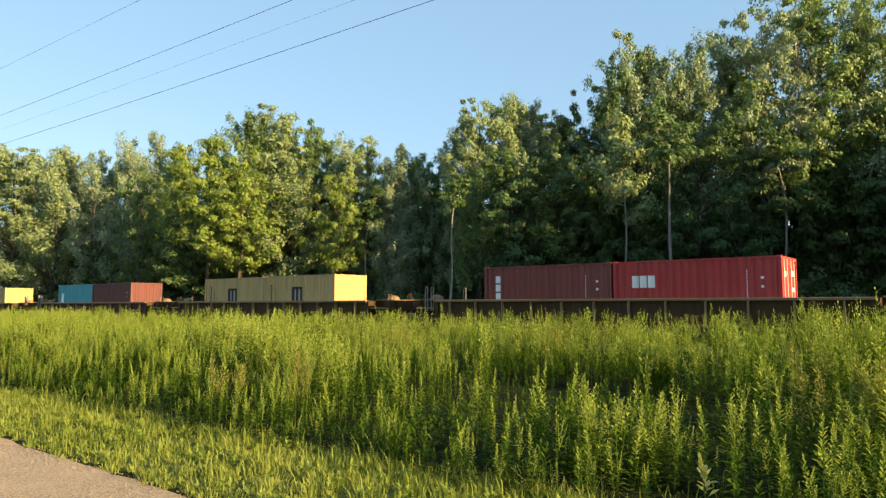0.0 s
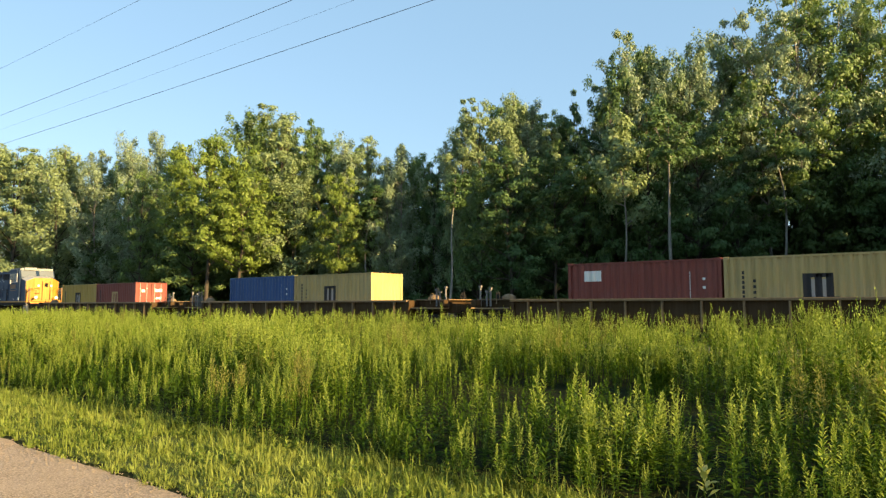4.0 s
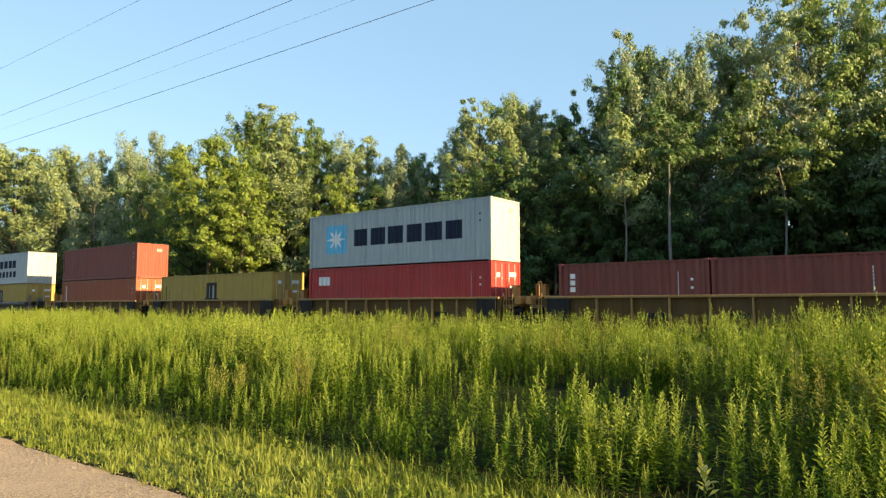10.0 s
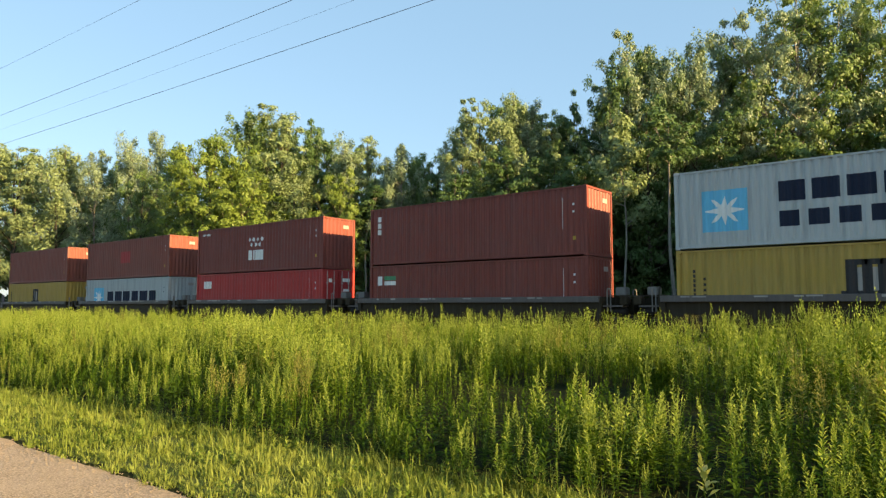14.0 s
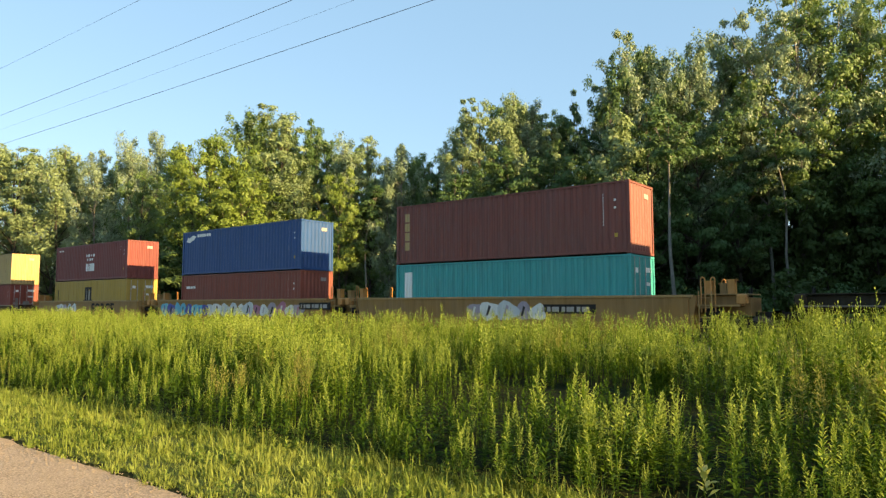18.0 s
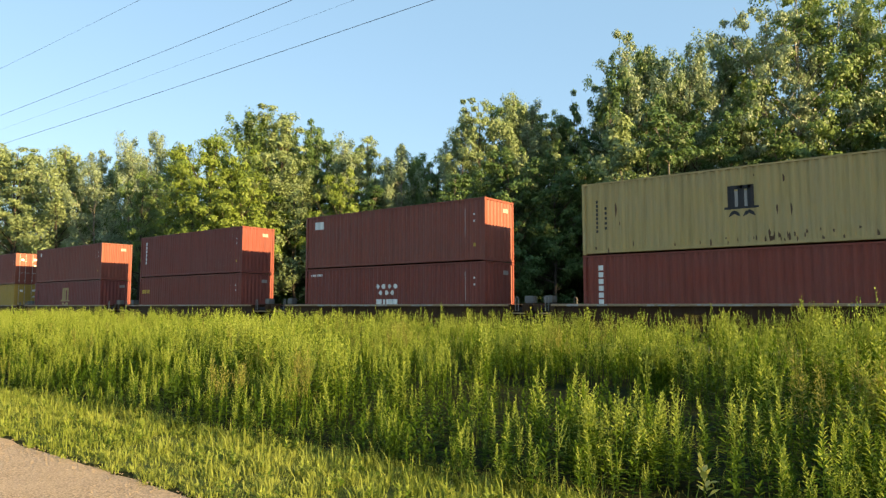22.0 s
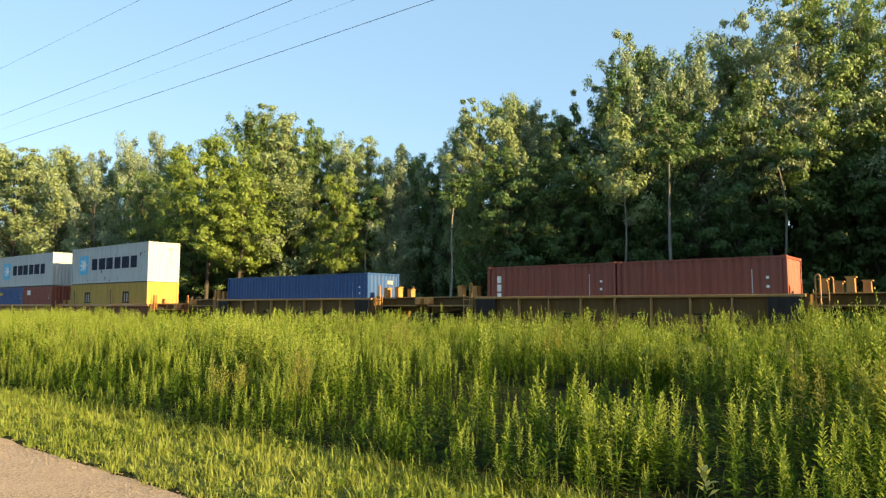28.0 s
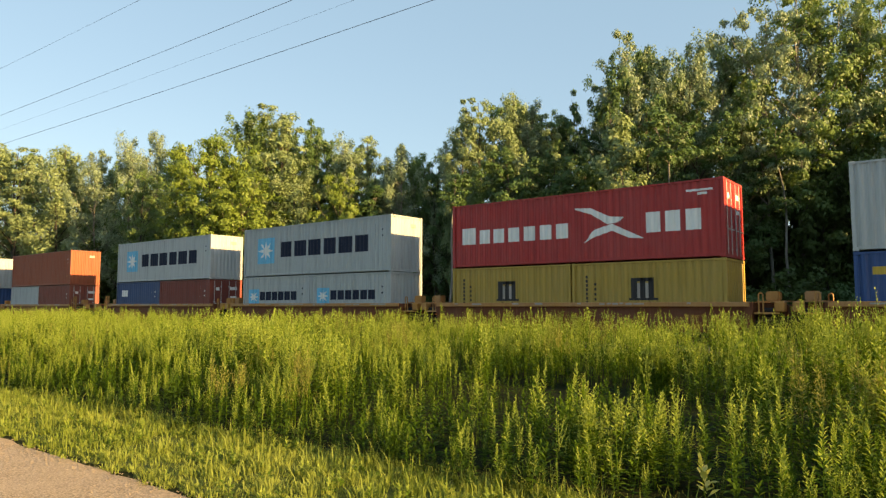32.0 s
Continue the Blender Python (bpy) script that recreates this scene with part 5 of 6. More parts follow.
def make_tree(seed, h, base, rad, shape, leaf, bark, boughs=20, per=7, count=130, size=0.22, clump=0.88, girth=0.2, lean=0.4):
    """A trunk, boughs that leave it in a spiral, and leaf clumps along the outer half of each bough."""
    rng = np.random.default_rng(seed)
    tree = new("tree")
    sway = rng.normal(size=2) * lean
    bm = bmesh.new()

    def stem(z):
        k = z / h
        return Vector((sway[0] * k * k + 0.14 * math.sin(z * 0.7 + seed), sway[1] * k * k + 0.14 * math.cos(z * 0.55 + seed), z))

    zs = np.linspace(0, h * 0.95, 10)
    tube(bm, [stem(z) for z in zs], [girth * (1.3 if i == 0 else 1 - 0.88 * z / h) for i, z in enumerate(zs)], 8)
    cs, rs, dirs = [], [], []
    az = rng.random() * 6
    for i in range(boughs):
        s = (i + rng.uniform(0.1, 0.9)) / boughs
        az += 2.4 + rng.normal() * 0.35
        if shape == "round":
            prof, rise = math.sin(math.pi * (0.2 + 0.68 * s)) ** 0.75, 22 + 48 * s
        elif shape == "plume":
            prof, rise = math.sin(math.pi * (0.24 + 0.66 * s)) ** 0.8 * (1 - 0.15 * s), 42 + 36 * s
        else:
            prof, rise = (0.7 + 0.35 * s) * min(1, (1.12 - s) * 2.6) ** 0.5, 30 + 40 * s
        reach = rad * prof * rng.uniform(0.72, 1.18)
        el = radians(rise + rng.normal() * 9)
        rise_z = min(reach * math.tan(min(el, 1.2)), (h - base) * 0.3)
        zt = base + (h - 0.5 - base) * s
        z0 = max(base * 0.55, zt - rise_z)
        a = stem(z0)
        e = Vector((a.x + reach * math.cos(az), a.y + reach * math.sin(az), zt + rng.normal() * 0.3))
        m = a.lerp(e, 0.5) + Vector((0, 0, -0.1 * reach if shape != "plume" else -0.16 * reach))
        r0 = girth * 0.45 * (1 - 0.75 * z0 / h) + 0.012
        tube(bm, [a, m, e], [r0, r0 * 0.6, 0.014], 5)
        d = (e - m).normalized()
        for k in range(per):
            t = 0.42 + 0.62 * (k + rng.random()) / per
            q = (1 - t) ** 2 * a + 2 * t * (1 - t) * m + t * t * e
            off = Vector(rng.normal(size=3)) * (0.16 * reach * t + 0.22)
            off.z *= 0.6
            cs.append(q + off)
            rs.append(clump * rng.uniform(0.55, 1.2) * (1.05 - 0.3 * s))
            dirs.append(d)
            if k % 2:
                tube(bm, [q - d * 0.3, q + off * 0.8], [0.03, 0.01], 3)
    for k in range(9):
        z = h * (0.78 + 0.2 * k / 8) - 0.3
        cs.append(stem(z) + Vector((*(rng.normal(size=2) * 0.4), 0)))
        rs.append(clump * rng.uniform(0.45, 0.75))
        dirs.append(Vector((0, 0, 1)))
    cs, rs, dirs = np.array(cs), np.array(rs), np.array(dirs)
    out = (cs - np.array([0, 0, (base + h) / 2])) * np.array([1, 1, 0.6])
    out /= np.linalg.norm(out, axis=1)[:, None] + 0.3
    v, f = leaf_clumps(rng, cs, rs, out, count, size, 0.7 if shape == "plume" else 0.58, dirs * 0.75 if shape == "plume" else None)
    part("crown", quads_mesh("crown", v, f, leaf), None, tree)
    part("trunk", bm, bark, tree)
    return tree


def place_woods():
    # kind: height, half width, tree, label
    kinds = {
        "mid": (18, 4.6, [make_tree(1, 18, 4.0, 4.2, "round", M_LEAF_MID, M_BARK), make_tree(21, 18, 4.5, 4.2, "plume", M_LEAF_MID, M_BARK)], "broad green maple tree with a rounded crown"),
        "bright": (15, 4.6, [make_tree(2, 15, 5.8, 4.2, "round", M_LEAF_BRIGHT, M_BARK, 20, 7, 140)], "bright green sunlit maple tree"),
        "olive": (20, 4.1, [make_tree(3, 20, 4.5, 3.7, "plume", M_LEAF_OLIVE, M_BARK, 22), make_tree(23, 20, 4.0, 3.7, "round", M_LEAF_OLIVE, M_BARK, 22)], "tall olive-green tree at the edge of the wood"),
        "silver": (18, 3.6, [make_tree(4, 18, 3.5, 3.2, "plume", M_LEAF_SILVER, M_BARK_PALE, 19, 6, 150, 0.2, 0.85, 0.15), make_tree(24, 18, 4.5, 3.2, "plume", M_LEAF_SILVER, M_BARK_PALE, 17, 6, 160, 0.2, 0.88, 0.15)], "slim silvery poplar tree with feathery boughs"),
        "dark": (17, 4.9, [make_tree(5, 17, 4.0, 4.5, "round", M_LEAF_DARK, M_BARK, 22), make_tree(25, 17, 5.0, 4.5, "vase", M_LEAF_DARK, M_BARK, 20)], "dense dark green oak tree"),
        "high": (21, 4.6, [make_tree(16, 21, 9.0, 4.2, "vase", M_LEAF_SILVER, M_BARK_PALE, 20, 7, 130, 0.215, 0.92, 0.17), make_tree(26, 21, 8.0, 4.2, "plume", M_LEAF_SILVER, M_BARK, 20, 7, 130, 0.215, 0.92, 0.17)], "tall grey-green tree with a high spreading crown"),
        "highmid": (22, 5.0, [make_tree(17, 22, 7.5, 4.6, "round", M_LEAF_MID, M_BARK_PALE, 26, 7, 130, 0.22, 0.95, 0.19), make_tree(27, 22, 8.5, 4.6, "plume", M_LEAF_MID, M_BARK_PALE, 26, 7, 130, 0.22, 0.95, 0.19)], "tall broad green tree with a high crown"),
        "small": (12, 1.9, [make_tree(19, 12, 7.0, 1.6, "plume", M_LEAF_OLIVE, M_BARK_PALE, 9, 5, 90, 0.24, 0.6, 0.09)], "young tree with a sunlit yellow-green crown"),
        "pole": (15, 1.5, [make_tree(8, 15, 11.0, 1.3, "round", M_LEAF_DARK, M_BARK_PALE, 6, 4, 70, 0.2, 0.6, 0.12, 0.45)], "bare pale trunk with a small high crown"),
        "under": (10, 3.6, [make_tree(20, 10, 1.2, 3.2, "round", M_LEAF_SHADED, M_BARK, 15, 5, 90, 0.34, 1.0, 0.1)], "dark green understorey tree toned for shade inside the wood"),
        "back": (16, 5.4, [make_tree(9, 16, 1.5, 4.8, "round", M_LEAF_DARK, M_BARK, 18, 5, 50, 0.75, 1.5)], "dark green tree that backs and shades the wood"),
    }
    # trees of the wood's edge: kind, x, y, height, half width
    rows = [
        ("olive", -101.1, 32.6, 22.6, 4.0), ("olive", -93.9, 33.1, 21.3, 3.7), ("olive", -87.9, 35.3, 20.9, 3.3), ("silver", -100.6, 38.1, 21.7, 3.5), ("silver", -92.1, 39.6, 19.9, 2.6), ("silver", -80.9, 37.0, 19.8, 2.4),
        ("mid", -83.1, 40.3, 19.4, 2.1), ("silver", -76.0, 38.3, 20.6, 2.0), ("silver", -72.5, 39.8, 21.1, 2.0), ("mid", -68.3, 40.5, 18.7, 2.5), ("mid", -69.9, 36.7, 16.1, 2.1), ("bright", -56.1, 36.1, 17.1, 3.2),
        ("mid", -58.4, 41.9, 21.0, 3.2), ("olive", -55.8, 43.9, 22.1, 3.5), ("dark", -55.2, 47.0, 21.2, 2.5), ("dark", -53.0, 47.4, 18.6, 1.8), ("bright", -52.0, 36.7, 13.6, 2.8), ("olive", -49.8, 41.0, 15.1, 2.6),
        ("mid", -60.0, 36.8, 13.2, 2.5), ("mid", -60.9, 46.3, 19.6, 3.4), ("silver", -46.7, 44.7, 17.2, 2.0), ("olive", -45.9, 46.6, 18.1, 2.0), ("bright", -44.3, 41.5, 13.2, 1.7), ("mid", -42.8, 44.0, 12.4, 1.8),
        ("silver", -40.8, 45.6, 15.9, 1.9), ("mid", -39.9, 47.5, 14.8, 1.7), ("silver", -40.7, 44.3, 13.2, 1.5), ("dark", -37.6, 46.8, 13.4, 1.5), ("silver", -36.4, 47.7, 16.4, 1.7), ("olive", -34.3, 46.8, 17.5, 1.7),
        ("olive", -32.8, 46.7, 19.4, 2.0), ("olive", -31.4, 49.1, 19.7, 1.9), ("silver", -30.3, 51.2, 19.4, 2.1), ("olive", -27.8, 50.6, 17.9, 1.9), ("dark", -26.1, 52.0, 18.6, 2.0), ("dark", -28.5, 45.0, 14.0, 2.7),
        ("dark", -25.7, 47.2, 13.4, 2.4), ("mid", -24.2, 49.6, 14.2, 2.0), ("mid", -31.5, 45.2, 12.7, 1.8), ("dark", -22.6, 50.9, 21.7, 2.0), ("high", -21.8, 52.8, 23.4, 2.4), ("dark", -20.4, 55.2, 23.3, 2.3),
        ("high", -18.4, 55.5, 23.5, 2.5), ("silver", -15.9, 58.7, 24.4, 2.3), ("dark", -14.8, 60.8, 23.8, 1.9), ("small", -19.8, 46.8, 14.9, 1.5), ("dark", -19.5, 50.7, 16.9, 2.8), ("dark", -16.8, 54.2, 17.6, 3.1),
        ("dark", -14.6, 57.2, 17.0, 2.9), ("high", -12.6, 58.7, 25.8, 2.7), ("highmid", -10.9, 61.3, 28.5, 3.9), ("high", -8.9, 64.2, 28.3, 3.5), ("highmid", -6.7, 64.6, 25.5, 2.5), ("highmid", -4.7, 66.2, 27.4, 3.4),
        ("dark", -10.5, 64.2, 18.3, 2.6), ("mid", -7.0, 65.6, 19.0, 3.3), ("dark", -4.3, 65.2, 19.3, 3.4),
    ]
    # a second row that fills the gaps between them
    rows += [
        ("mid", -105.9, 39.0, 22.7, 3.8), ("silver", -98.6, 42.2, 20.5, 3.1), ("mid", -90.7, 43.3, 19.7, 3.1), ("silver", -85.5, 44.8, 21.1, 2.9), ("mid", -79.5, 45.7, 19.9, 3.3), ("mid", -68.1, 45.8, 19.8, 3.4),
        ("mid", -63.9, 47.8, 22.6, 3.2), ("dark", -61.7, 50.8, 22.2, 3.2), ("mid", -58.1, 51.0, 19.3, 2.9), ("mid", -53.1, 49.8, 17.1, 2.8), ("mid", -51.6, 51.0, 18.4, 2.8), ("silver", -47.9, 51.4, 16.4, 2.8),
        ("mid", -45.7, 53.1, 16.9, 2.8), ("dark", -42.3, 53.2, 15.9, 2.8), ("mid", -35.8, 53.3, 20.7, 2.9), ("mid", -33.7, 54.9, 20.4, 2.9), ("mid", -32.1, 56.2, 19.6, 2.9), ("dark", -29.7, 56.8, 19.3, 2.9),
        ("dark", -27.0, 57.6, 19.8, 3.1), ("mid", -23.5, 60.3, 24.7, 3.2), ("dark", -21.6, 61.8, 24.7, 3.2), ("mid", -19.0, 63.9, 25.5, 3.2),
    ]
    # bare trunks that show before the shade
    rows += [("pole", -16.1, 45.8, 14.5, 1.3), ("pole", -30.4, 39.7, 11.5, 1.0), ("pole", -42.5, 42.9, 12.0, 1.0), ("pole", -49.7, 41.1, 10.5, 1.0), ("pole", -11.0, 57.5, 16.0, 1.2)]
    rng = random.Random(9)
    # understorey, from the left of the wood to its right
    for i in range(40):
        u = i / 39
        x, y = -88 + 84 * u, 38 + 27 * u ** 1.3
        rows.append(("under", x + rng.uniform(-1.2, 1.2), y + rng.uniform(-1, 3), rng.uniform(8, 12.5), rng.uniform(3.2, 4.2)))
    # unseen trees added beyond the right of the view to shade the wood behind them
    for x, y, h in ((6, 40, 19), (13, 44, 20), (11, 37, 18), (21, 40, 21), (20, 48, 21), (30, 44, 22), (8, 50, 19), (14, 56, 20), (24, 55, 24), (10, 63, 20), (20, 64, 21), (34, 52, 24), (33, 62, 24), (45, 47, 23), (46, 57, 23)):
        rows.append(("back", x, y, h - 1.5, 5.0))
    rows += [("back", x, max(50, 73 + 0.5 * x), h, 4.8) for x, h in ((-1.5, 14), (-8, 14), (-16, 13), (-25, 12), (-34, 11), (-43, 10), (-52, 12), (-66, 14), (-75, 15), (-90, 17), (-109, 19))]
    for i in range(20):
        x = -140 + i * 7.2 + rng.uniform(-2, 2)
        rows.append(("back", x, rng.uniform(60, 66) + max(0, (x + 45) * 0.4), rng.uniform(12.5, 15), 4.8))
    for i in range(18):
        rows.append(("back", -170 + i * 10 + rng.uniform(-2, 2), rng.uniform(84, 94), rng.uniform(14, 17), 5.0))
    used = set()
    count = {}
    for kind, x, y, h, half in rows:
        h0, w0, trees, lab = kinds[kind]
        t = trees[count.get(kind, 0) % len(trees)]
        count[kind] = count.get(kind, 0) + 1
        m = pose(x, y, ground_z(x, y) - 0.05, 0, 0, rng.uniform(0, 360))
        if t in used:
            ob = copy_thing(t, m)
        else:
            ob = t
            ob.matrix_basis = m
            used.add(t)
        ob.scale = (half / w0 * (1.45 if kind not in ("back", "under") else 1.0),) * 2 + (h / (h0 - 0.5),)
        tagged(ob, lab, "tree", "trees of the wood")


def make_bush(seed, leaf):
    rng = np.random.default_rng(seed)
    bush = new("bush")
    c = rng.normal(size=(22, 3)) * np.array([0.75, 0.75, 0.7]) + np.array([0, 0, 1.6])
    c[:, 2] = np.clip(c[:, 2], 0.4, 3.0)
    out = c - np.array([0, 0, 1.2])
    out /= np.linalg.norm(out, axis=1)[:, None] + 0.3
    v, f = leaf_clumps(rng, c, rng.uniform(0.45, 0.8, 22), out, 110, 0.2)
    part("crown", quads_mesh("crown", v, f, leaf), None, bush)
    bm = bmesh.new()
    for k in range(9):
        e = Vector(c[k])
        tube(bm, [(e.x * 0.08, e.y * 0.08, 0), (e.x * 0.5, e.y * 0.5, e.z * 0.6), e], [0.035, 0.025, 0.008], 5)
    part("stem", bm, M_BARK, bush)
    return bush


def place_bushes():
    srcs = [make_bush(31, M_LEAF_SHADED), make_bush(32, M_LEAF_DARK)]
    rng = random.Random(12)
    first = set()
    for i in range(52):
        b = rng.choice(srcs)
        x = -118 + i * 2.3 + rng.uniform(-1.0, 1.0)
        y = 36 + 14 * max(0, (x + 90) / 75) + rng.uniform(-1, 3)
        m = pose(x, y, ground_z(x, y) - 0.03, 0, 0, rng.uniform(0, 360))
        if b in first:
            ob = copy_thing(b, m)
        else:
            ob = b
            ob.matrix_basis = m
            first.add(b)
        k = rng.uniform(0.7, 1.5)
        ob.scale = (k, k, k * rng.uniform(0.8, 1.2))
        tagged(ob, "leafy understorey bush at the edge of the wood", "bush", "bushes under the trees")


def far_woods():
    """The depth of the wood behind the trees that can be told apart."""
    rng = np.random.default_rng(77)
    n = 420
    x = rng.uniform(-260, 70, n)
    top = 14.5 + 2.2 * np.sin(x * 0.21) + 1.6 * np.sin(x * 0.53 + 1) + 1.2 * np.sin(x * 1.3 + 2)
    c = np.stack([x, rng.uniform(98, 112, n), 0.4 + rng.random(n) ** 0.8 * top], 1)
    v, f = leaf_clumps(rng, c, rng.uniform(1.6, 3.2, n), np.tile(np.array([0, -0.6, 0.0]), (n, 1)), 70, 1.5)
    tagged(new("distant_woods", quads_mesh("distant_woods", v, f, M_LEAF_DARK)), "dark depth of the wood behind the trees", "woods", kind="stuff")


def snag():
    """A bare dead treetop that stands above the young trees."""
    ob = new("dead_tree")
    ob.location = (-40.0, 44.9, ground_z(-40.0, 44.9))
    bm = bmesh.new()
    tube(bm, [(0, 0, -0.1), (0.1, 0, 5), (0.0, 0.1, 10), (0.12, 0, 15.0)], [0.13, 0.1, 0.06, 0.015], 7)
    part("trunk", bm, M_BARK_PALE, ob)
    rng = random.Random(3)
    for k in range(14):
        z = rng.uniform(9.5, 14)
        a = rng.random() * math.tau
        ln = rng.uniform(0.5, 1.3)
        e = Vector((math.cos(a) * ln * 0.6, math.sin(a) * ln * 0.6, z + ln))
        bm = tube(bmesh.new(), [(0.06, 0.04, z), (e.x * 0.6, e.y * 0.6, z + ln * 0.4), e], [0.03, 0.02, 0.008], 5)
        part("branch", bm, M_BARK_PALE, ob)
    tagged(ob, "bare grey dead tree with thin upright branches", "tree")


place_woods()
snag()
place_bushes()
far_woods()


# ---- weeds and grass ----
def weed_template(rng, h, n, size, stem=0.006, slim=0.16, low=0.16, rise=0):
    """One upright weed: a stem with spreading narrow leaves, smaller and steeper towards a pointed tip; the top leaves
    take the paler, sun-toned colour.
    """
    v, f, k_of = [], [], []
    bend = rng.normal(size=2) * 0.06 * h

    def at(k):
        return np.array([bend[0] * k * k, bend[1] * k * k, h * k])

    for a in (0, math.pi / 2):
        o = np.array([math.cos(a), math.sin(a), 0]) * stem
        b = len(v)
        v += [at(0) - o, at(0) + o, at(0.97) + o * 0.3, at(0.97) - o * 0.3]
        f.append([b, b + 1, b + 2, b + 3])
        k_of.append(0)
    az = rng.random() * 6
    for i in range(n):
        k = low + (0.99 - low) * (i / n) ** 0.66
        az += 2.4 + rng.normal() * 0.25
        el = radians(12 + rise + (62 - 0.6 * rise) * k * k + rng.normal() * 9)
        ln = size * (1.2 - 0.85 * k * k) * rng.uniform(0.75, 1.25)
        d = np.array([math.cos(az) * math.cos(el), math.sin(az) * math.cos(el), math.sin(el)])
        w = np.array([-math.sin(az), math.cos(az), 0.0]) * ln * slim
        p = at(k)
        b = len(v)
        v += [p, p + d * ln * 0.5 + w, p + d * ln + np.array([0, 0, -0.2 * ln]), p + d * ln * 0.5 - w]
        f.append([b, b + 1, b + 2, b + 3])
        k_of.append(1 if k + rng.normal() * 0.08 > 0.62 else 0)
    return np.array(v), np.array(f), np.array(k_of)


def plume_template(rng, h, n, size):
    """A weed with several thin rising side shoots near its top, each with fine leaves."""
    v, f, m = weed_template(rng, h, n // 2, size)
    for s in range(6):
        k = rng.uniform(0.45, 0.82)
        az = rng.random() * math.tau
        base = np.array([0, 0, h * k])
        d = np.array([math.cos(az) * 0.3, math.sin(az) * 0.3, 1.0])
        d /= np.linalg.norm(d)
        ln = h * (0.97 - k) * rng.uniform(0.7, 1.0)
        vv, ff, mm = weed_template(rng, ln, max(5, n // 12), size * 0.6, 0.003)
        off = vv[:, 2:3] * d + vv * np.array([1, 1, 0]) + base
        f = np.concatenate([f, ff + len(v)])
        v = np.concatenate([v, off])
        m = np.concatenate([m, np.ones_like(mm)])
    return v, f, m


def scatter(name, temps, xy, hs, materials, seed, sink=0.03):
    rng = np.random.default_rng(seed)
    vs, fs, ms, n = [], [], [], 0
    for (x, y), h in zip(xy, hs):
        v, f, m = temps[rng.integers(len(temps))]
        a = rng.random() * math.tau
        ca, sa = math.cos(a) * h, math.sin(a) * h
        lx, ly = rng.normal(size=2) * 0.06
        q = np.empty_like(v)
        q[:, 0] = v[:, 0] * ca - v[:, 1] * sa + x + v[:, 2] * lx * h
        q[:, 1] = v[:, 0] * sa + v[:, 1] * ca + y + v[:, 2] * ly * h
        q[:, 2] = v[:, 2] * h + ground_z(x, y) - sink
        vs.append(q)
        fs.append(f + n)
        ms.append(m)
        n += len(v)
    return new(name, quads_mesh(name, np.concatenate(vs), np.concatenate(fs), *materials, index=np.concatenate(ms)))


def weed_height(x, y):
    h = 0.46 + 0.24 * min(1, max(0, (y - 4.6) / 0.8)) + 0.5 * min(1, max(0, (y - 4.6) / 3.5)) + 0.2 * min(1, max(0, (y - 12) / 8))
    h *= 1 + 0.26 * noise.noise((x * 0.42, y * 0.5, 0)) * min(1, max(0.25, (20.5 - y) / 5)) + 0.12 * noise.noise((x * 1.3, y * 1.5, 4))
    if x > -6:
        h += 0.3 * min(1, (x + 6) / 4.5) * min(1, max(0, (y - 6.5) / 3))
    return h


# hollows where the weeds lie low and darker leaf colour deepens the shade: x, y, radius
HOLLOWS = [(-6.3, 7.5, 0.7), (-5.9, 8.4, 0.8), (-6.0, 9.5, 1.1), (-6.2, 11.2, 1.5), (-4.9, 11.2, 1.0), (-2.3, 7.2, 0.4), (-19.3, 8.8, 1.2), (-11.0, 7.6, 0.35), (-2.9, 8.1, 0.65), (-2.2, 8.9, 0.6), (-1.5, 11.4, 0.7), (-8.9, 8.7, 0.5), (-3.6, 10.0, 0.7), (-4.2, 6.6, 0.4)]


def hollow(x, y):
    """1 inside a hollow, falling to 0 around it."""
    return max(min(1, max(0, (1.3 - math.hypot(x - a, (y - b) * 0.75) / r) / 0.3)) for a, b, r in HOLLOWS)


def in_view(x, y, margin=2.5):
    """Keeps plants to the strip that lies before the viewpoint."""
    return -3.0 * y - margin < x < 0.9 - 0.05 * y


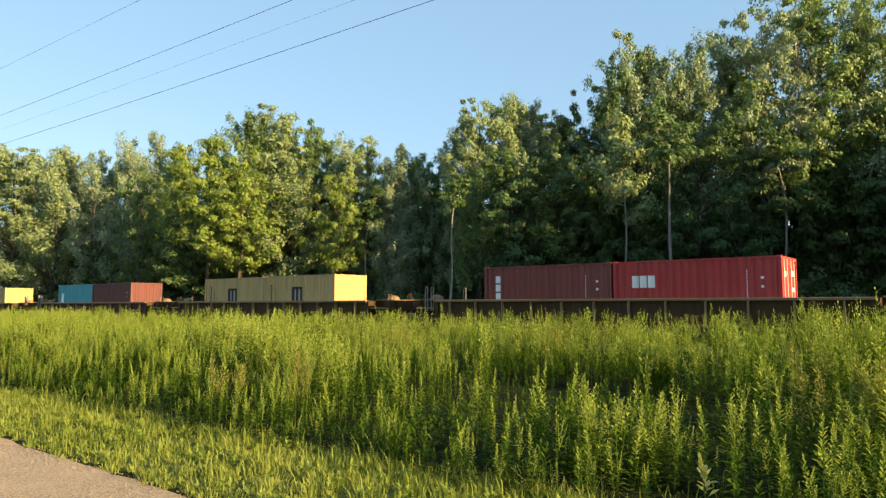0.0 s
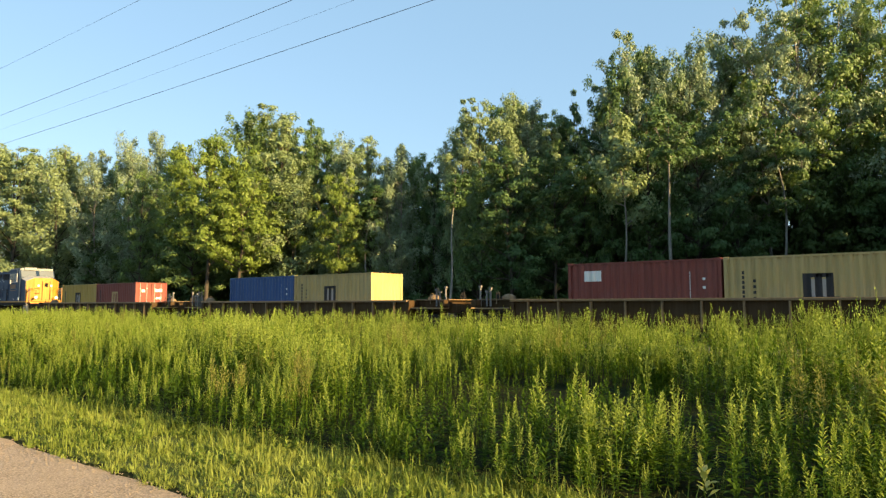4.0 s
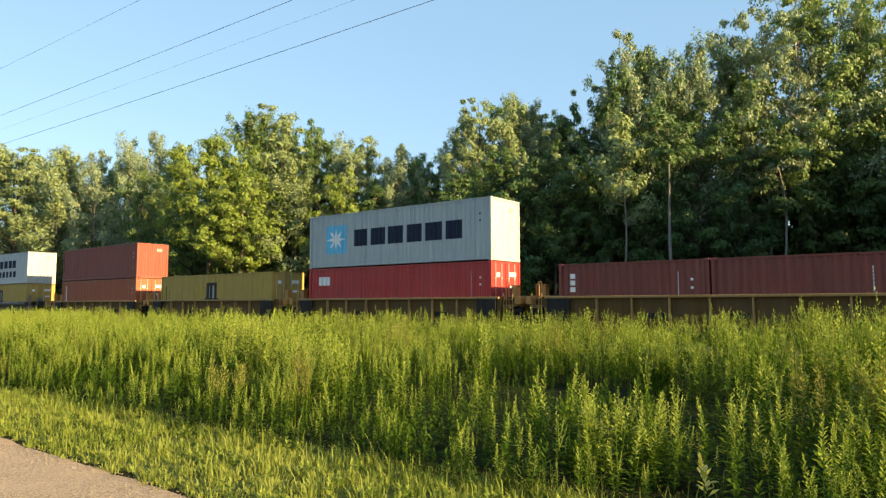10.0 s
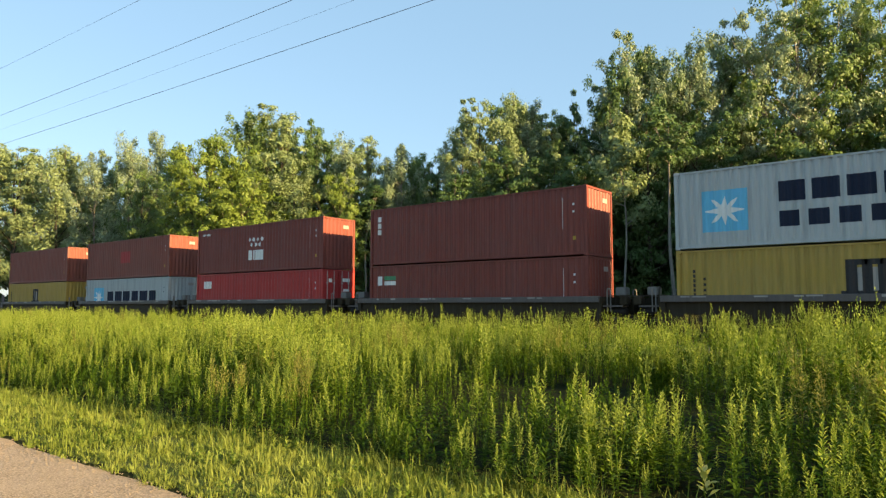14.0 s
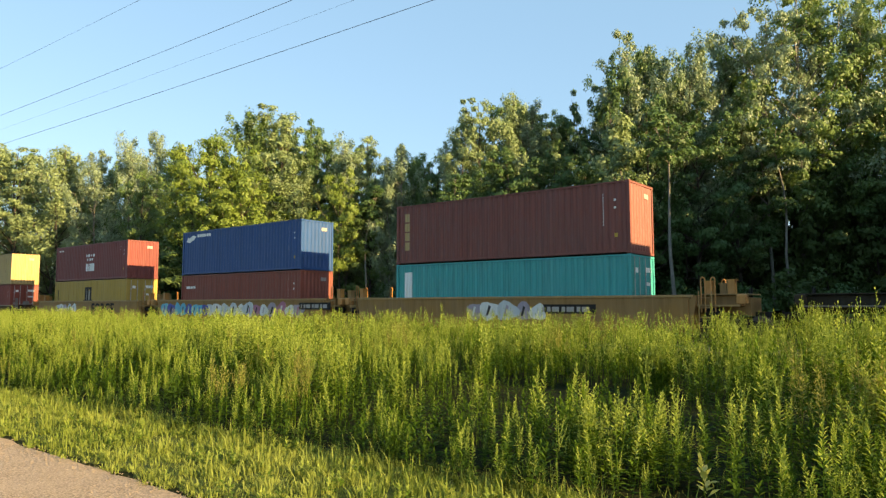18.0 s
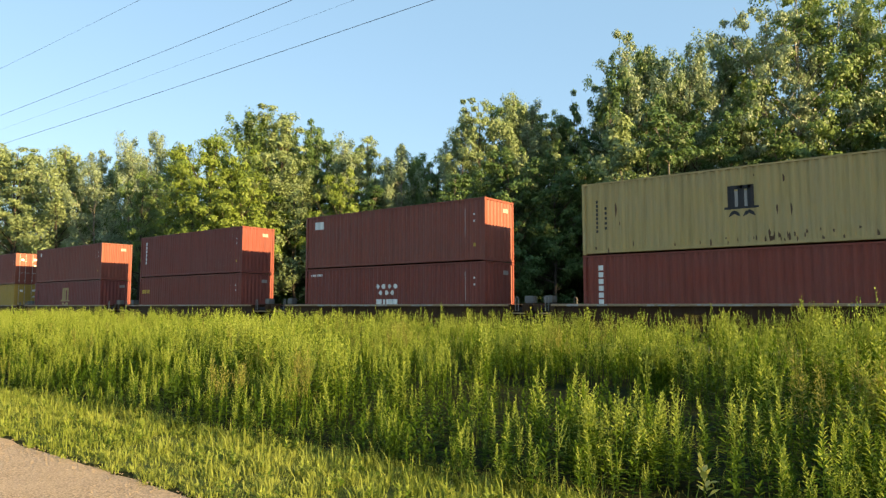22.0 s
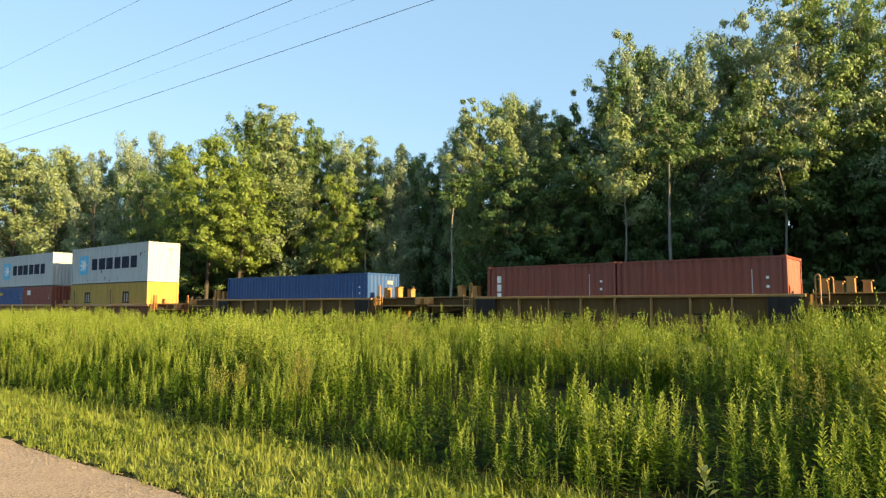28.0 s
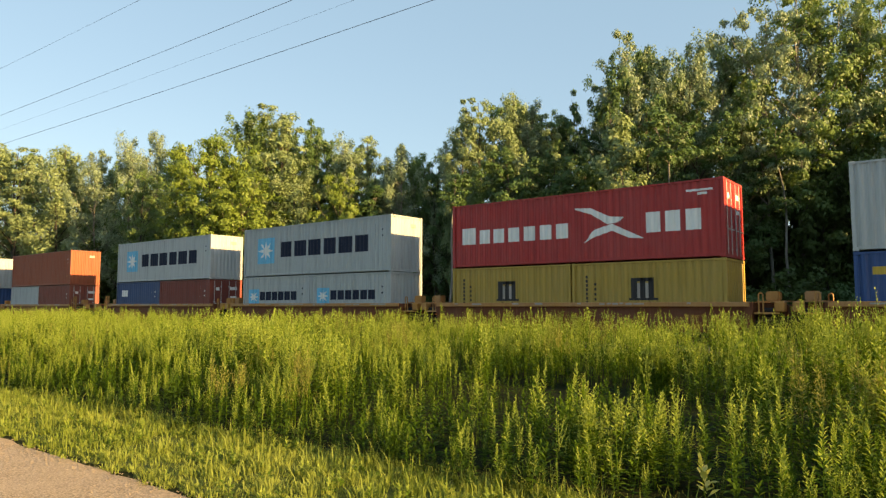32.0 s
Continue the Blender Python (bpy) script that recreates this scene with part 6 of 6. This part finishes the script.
def place_weeds():
    rng = np.random.default_rng(21)
    zones = [(4.75, 8.5, 3.9, 7, 70, 0.108, 0.14, 0.17, 0), (8.5, 13.5, 2.8, 8, 37, 0.115, 0.14, 0.2, 8), (13.5, 22.6, 3.1, 11, 17, 0.1, 0.14, 0.24, 24)]
    for zi, (y0, y1, dens, per, n, size, slim, spread, rise) in enumerate(zones):
        temps = [weed_template(np.random.default_rng(100 * zi + k), 1.0, n, size, 0.005, slim, 0.16, rise) for k in range(6)]
        plumes = [plume_template(np.random.default_rng(100 * zi + 50 + k), 1.0, n, size * 0.9) for k in range(5)]
        broad = [weed_template(np.random.default_rng(100 * zi + 80 + k), 1.0, 26, 0.22, 0.006, 0.17, 0.12) for k in range(4)]
        x0, x1 = -3.0 * y1 - 3, 0.1 * y1 + 3
        groups = {"a": [], "b": [], "c": [], "d": []}
        for _ in range(int((x1 - x0) * (y1 - y0) * dens)):
            cx, cy = rng.uniform(x0, x1), rng.uniform(y0, y1)
            if not in_view(cx, cy):
                continue
            if noise.noise((cx * 0.8, cy * 1.0, 9)) < (-0.17 if cx > -9 else -0.28) and rng.random() < 0.85:
                continue
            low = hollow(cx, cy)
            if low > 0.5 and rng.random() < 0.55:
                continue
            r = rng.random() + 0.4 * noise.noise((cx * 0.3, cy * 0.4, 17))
            # clumps in hollows get the shade-toned leaves
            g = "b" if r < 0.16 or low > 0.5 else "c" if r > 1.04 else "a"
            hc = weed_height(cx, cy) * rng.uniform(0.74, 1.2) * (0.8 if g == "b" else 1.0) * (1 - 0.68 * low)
            for _ in range(rng.integers(per // 2, per + 4)):
                dx, dy = rng.normal(size=2) * spread
                x, y = cx + dx, cy + dy
                edge = 4.75 + 0.25 * noise.noise((x * 0.6, 0, 2)) + 0.15 * noise.noise((x * 2, 0, 2))
                if y < edge or y > 22.8 or (low < 0.5 and hollow(x, y) > 0.7):
                    continue
                groups[g].append((x, y, hc * rng.uniform(0.62, 1.1) * (1 - 0.5 * (dx * dx + dy * dy) / (9 * spread * spread))))
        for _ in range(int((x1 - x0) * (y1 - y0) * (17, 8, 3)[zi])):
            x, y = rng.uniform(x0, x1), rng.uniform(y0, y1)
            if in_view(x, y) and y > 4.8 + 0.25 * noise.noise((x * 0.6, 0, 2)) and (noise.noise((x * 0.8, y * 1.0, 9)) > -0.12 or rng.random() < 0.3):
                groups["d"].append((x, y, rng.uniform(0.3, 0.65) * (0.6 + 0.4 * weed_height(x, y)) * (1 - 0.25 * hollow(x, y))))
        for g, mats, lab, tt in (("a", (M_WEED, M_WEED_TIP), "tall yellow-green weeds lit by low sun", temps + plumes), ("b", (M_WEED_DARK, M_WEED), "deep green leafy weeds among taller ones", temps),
                                 ("c", (M_WEED, M_WEED_PALE), "faded straw-tipped tall weeds", plumes), ("d", (M_WEED_DARK, M_WEED_DARK), "broad-leaved undergrowth darkened for shade between the weeds", broad)):
            if groups[g]:
                arr = np.array(groups[g])
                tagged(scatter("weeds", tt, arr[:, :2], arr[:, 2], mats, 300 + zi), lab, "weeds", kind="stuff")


def side_weeds():
    """The field goes on beside the viewpoint with fewer plants."""
    rng = np.random.default_rng(31)
    temps = [plume_template(np.random.default_rng(900 + k), 1.0, 16, 0.2) for k in range(4)]
    xs, ys = rng.uniform(0.9, 26, 900), rng.uniform(4.9, 21.8, 900)
    hs = [weed_height(min(a, -1.5), b) * rng.uniform(0.7, 1.1) for a, b in zip(xs, ys)]
    tagged(scatter("weeds", temps, list(zip(xs, ys)), hs, (M_WEED, M_WEED_TIP), 31), "tall weeds further along the roadside", "weeds", kind="stuff")


def place_grass():
    """Rough mown grass in tufts, their blades arching outwards, with taller stems and low leafy weeds among them."""
    rng = np.random.default_rng(5)
    tufts, per = 9500, 15
    cx = -rng.random(tufts) ** 1.5 * 28 + 0.5
    cy = rng.uniform(3.26, 5.2, tufts)
    keep = cy > 3.36 + 0.09 * np.sin(cx * 5) * np.sin(cx * 2.3) + 0.05 * rng.normal(size=tufts)
    cx, cy = cx[keep], cy[keep]
    size = np.array([0.95 + 0.75 * noise.noise((a * 2.6, b * 3.8, 3)) for a, b in zip(cx, cy)]) * (0.75 + 0.6 * np.clip((cy - 3.3) / 1.5, 0, 1)) * rng.uniform(0.55, 1.4, len(cx))
    size = np.clip(size, 0.4, 2.2)
    n = len(cx) * per
    x, y, k = np.repeat(cx, per), np.repeat(cy, per), np.repeat(size, per)
    az = rng.random(n) * math.tau
    d = np.stack([np.cos(az), np.sin(az), np.zeros(n)], 1)
    s = np.stack([-np.sin(az), np.cos(az), np.zeros(n)], 1)
    spread = rng.random(n) ** 0.7 * 0.04 * (1 + np.hypot(x, y) / 14)
    h = (rng.uniform(0.035, 0.105, n) + 0.1 * (rng.random(n) < 0.04)) * k
    lean = rng.uniform(0.1, 0.9, n) * h
    wd = rng.uniform(0.0018, 0.0034, n) * (1 + np.hypot(x, y) / 16)
    up = np.array([0, 0, 1.0])
    p = np.stack([x, y, np.array([ground_z(0, q) for q in y]) - 0.008], 1) + d * spread[:, None]
    mid = p + d * lean[:, None] * 0.35 + up * h[:, None] * 0.65
    tip = p + d * lean[:, None] + up * h[:, None] * rng.uniform(0.8, 1.05, n)[:, None]
    sw = s * wd[:, None]
    v = np.stack([p - sw * 0.7, p + sw * 0.7, mid + sw, tip, mid - sw], 1).reshape(-1, 3)
    f = (np.array([(0, 1, 2), (0, 2, 4), (4, 2, 3)])[None] + 5 * np.arange(n)[:, None, None]).reshape(-1, 3)
    tagged(new("verge_grass", quads_mesh("verge_grass", v, f, M_GRASS)), "rough sunlit grass verge between road and weeds", "grass", kind="stuff")
    # low leafy weeds in the grass
    temps = [weed_template(np.random.default_rng(700 + q), 1.0, 18, 0.42, 0.01, 0.2, 0.05) for q in range(4)]
    m = 1500
    xy = np.stack([-rng.random(m) ** 1.4 * 26 + 0.5, 3.42 + rng.random(m) ** 0.7 * 1.6], 1)
    keep = [noise.noise((a * 1.7, b * 3, 21)) > -0.05 for a, b in xy]
    xy = xy[np.array(keep)]
    tagged(scatter("verge_weeds", temps, xy, rng.uniform(0.06, 0.2, len(xy)), (M_WEED, M_WEED_TIP), 41), "low leafy weeds in the grass verge", "weeds", kind="stuff")


def loose_gravel():
    """Small stones that have broken from the road's edge."""
    rng = np.random.default_rng(14)
    n = 2600
    x = -rng.random(n) ** 1.3 * 13 + 0.3
    y = 3.32 - np.abs(rng.normal(size=n)) * 0.45
    r = rng.uniform(0.003, 0.010, n) * (1 + 0.5 * (rng.random(n) < 0.08))
    unit = np.array([(1, 0, 0), (0, 1, 0), (-1, 0, 0), (0, -1, 0), (0.1, 0.1, 0.75), (0, 0, -0.4)])
    shape = unit[None] * rng.uniform(0.7, 1.3, (n, 6, 1)) * r[:, None, None]
    z = np.where(y > -0.5, 0.03 - 0.024 * np.clip((y + 0.5) / 3.55, 0, 1.6), 0.03) + 0.002
    v = (shape + np.stack([x, y, z], 1)[:, None, :]).reshape(-1, 3)
    f = np.array([(0, 1, 4), (1, 2, 4), (2, 3, 4), (3, 0, 4), (1, 0, 5), (2, 1, 5), (3, 2, 5), (0, 3, 5)])
    f = (f[None] + 6 * np.arange(n)[:, None, None]).reshape(-1, 3)
    tagged(new("loose_gravel", quads_mesh("loose_gravel", v, f, M_STONE)), "loose pale grit along the crumbling road edge", "gravel", kind="stuff")


def pale_plant():
    """One pale broad-leaved plant that stands out at the edge of the weeds."""
    v, f, m = weed_template(np.random.default_rng(8), 0.5, 24, 0.13, 0.006, 0.24, 0.3, 14)
    ob = new("pale_weed")
    ob.location = (-1.65, 5.35, -0.03)
    part("leaves", quads_mesh("leaves", v[8:], f[2:] - 8, M_PALE_LEAF), None, ob)
    part("stalk", quads_mesh("stalk", v[:8], f[:2], M_WEED), None, ob)
    tagged(ob, "pale yellow-green broad-leaved weed at the grass edge", "weed")


place_weeds()
side_weeds()
place_grass()
loose_gravel()
pale_plant()


# ---- overhead cables ----
def cable(y, z, r, sag=0.5):
    bm = bmesh.new()
    pts = []
    for i in range(25):
        x = -75 + i * 4
        k = (x + 27) / 48
        pts.append((x, y + 0.035 * (x + 20), z - sag * (1 - k * k)))
    tube(bm, pts, r, 6)
    tagged(part("overhead_cable", bm, M_CABLE), "thin dark overhead cable in the sky", "cable", "overhead cables", "structure")


for yy, zz, rr in ((9.95, 9.45, 0.006), (12.0, 9.45, 0.0075), (7.75, 9.45, 0.0035), (10.85, 9.45, 0.0025)):
    cable(yy, zz, rr)


# ---- what moves ----
def run(t):
    """Way of the train in metres after t seconds."""
    return 17.9549 * t - 0.010170 * t * t + 0.00020054 * t ** 3


def motions():
    for ob, u, y, z in MOVERS:
        walk(ob, [(t, pose(u + run(t), y, z)) for t in range(0, 33, 2)])


motions()
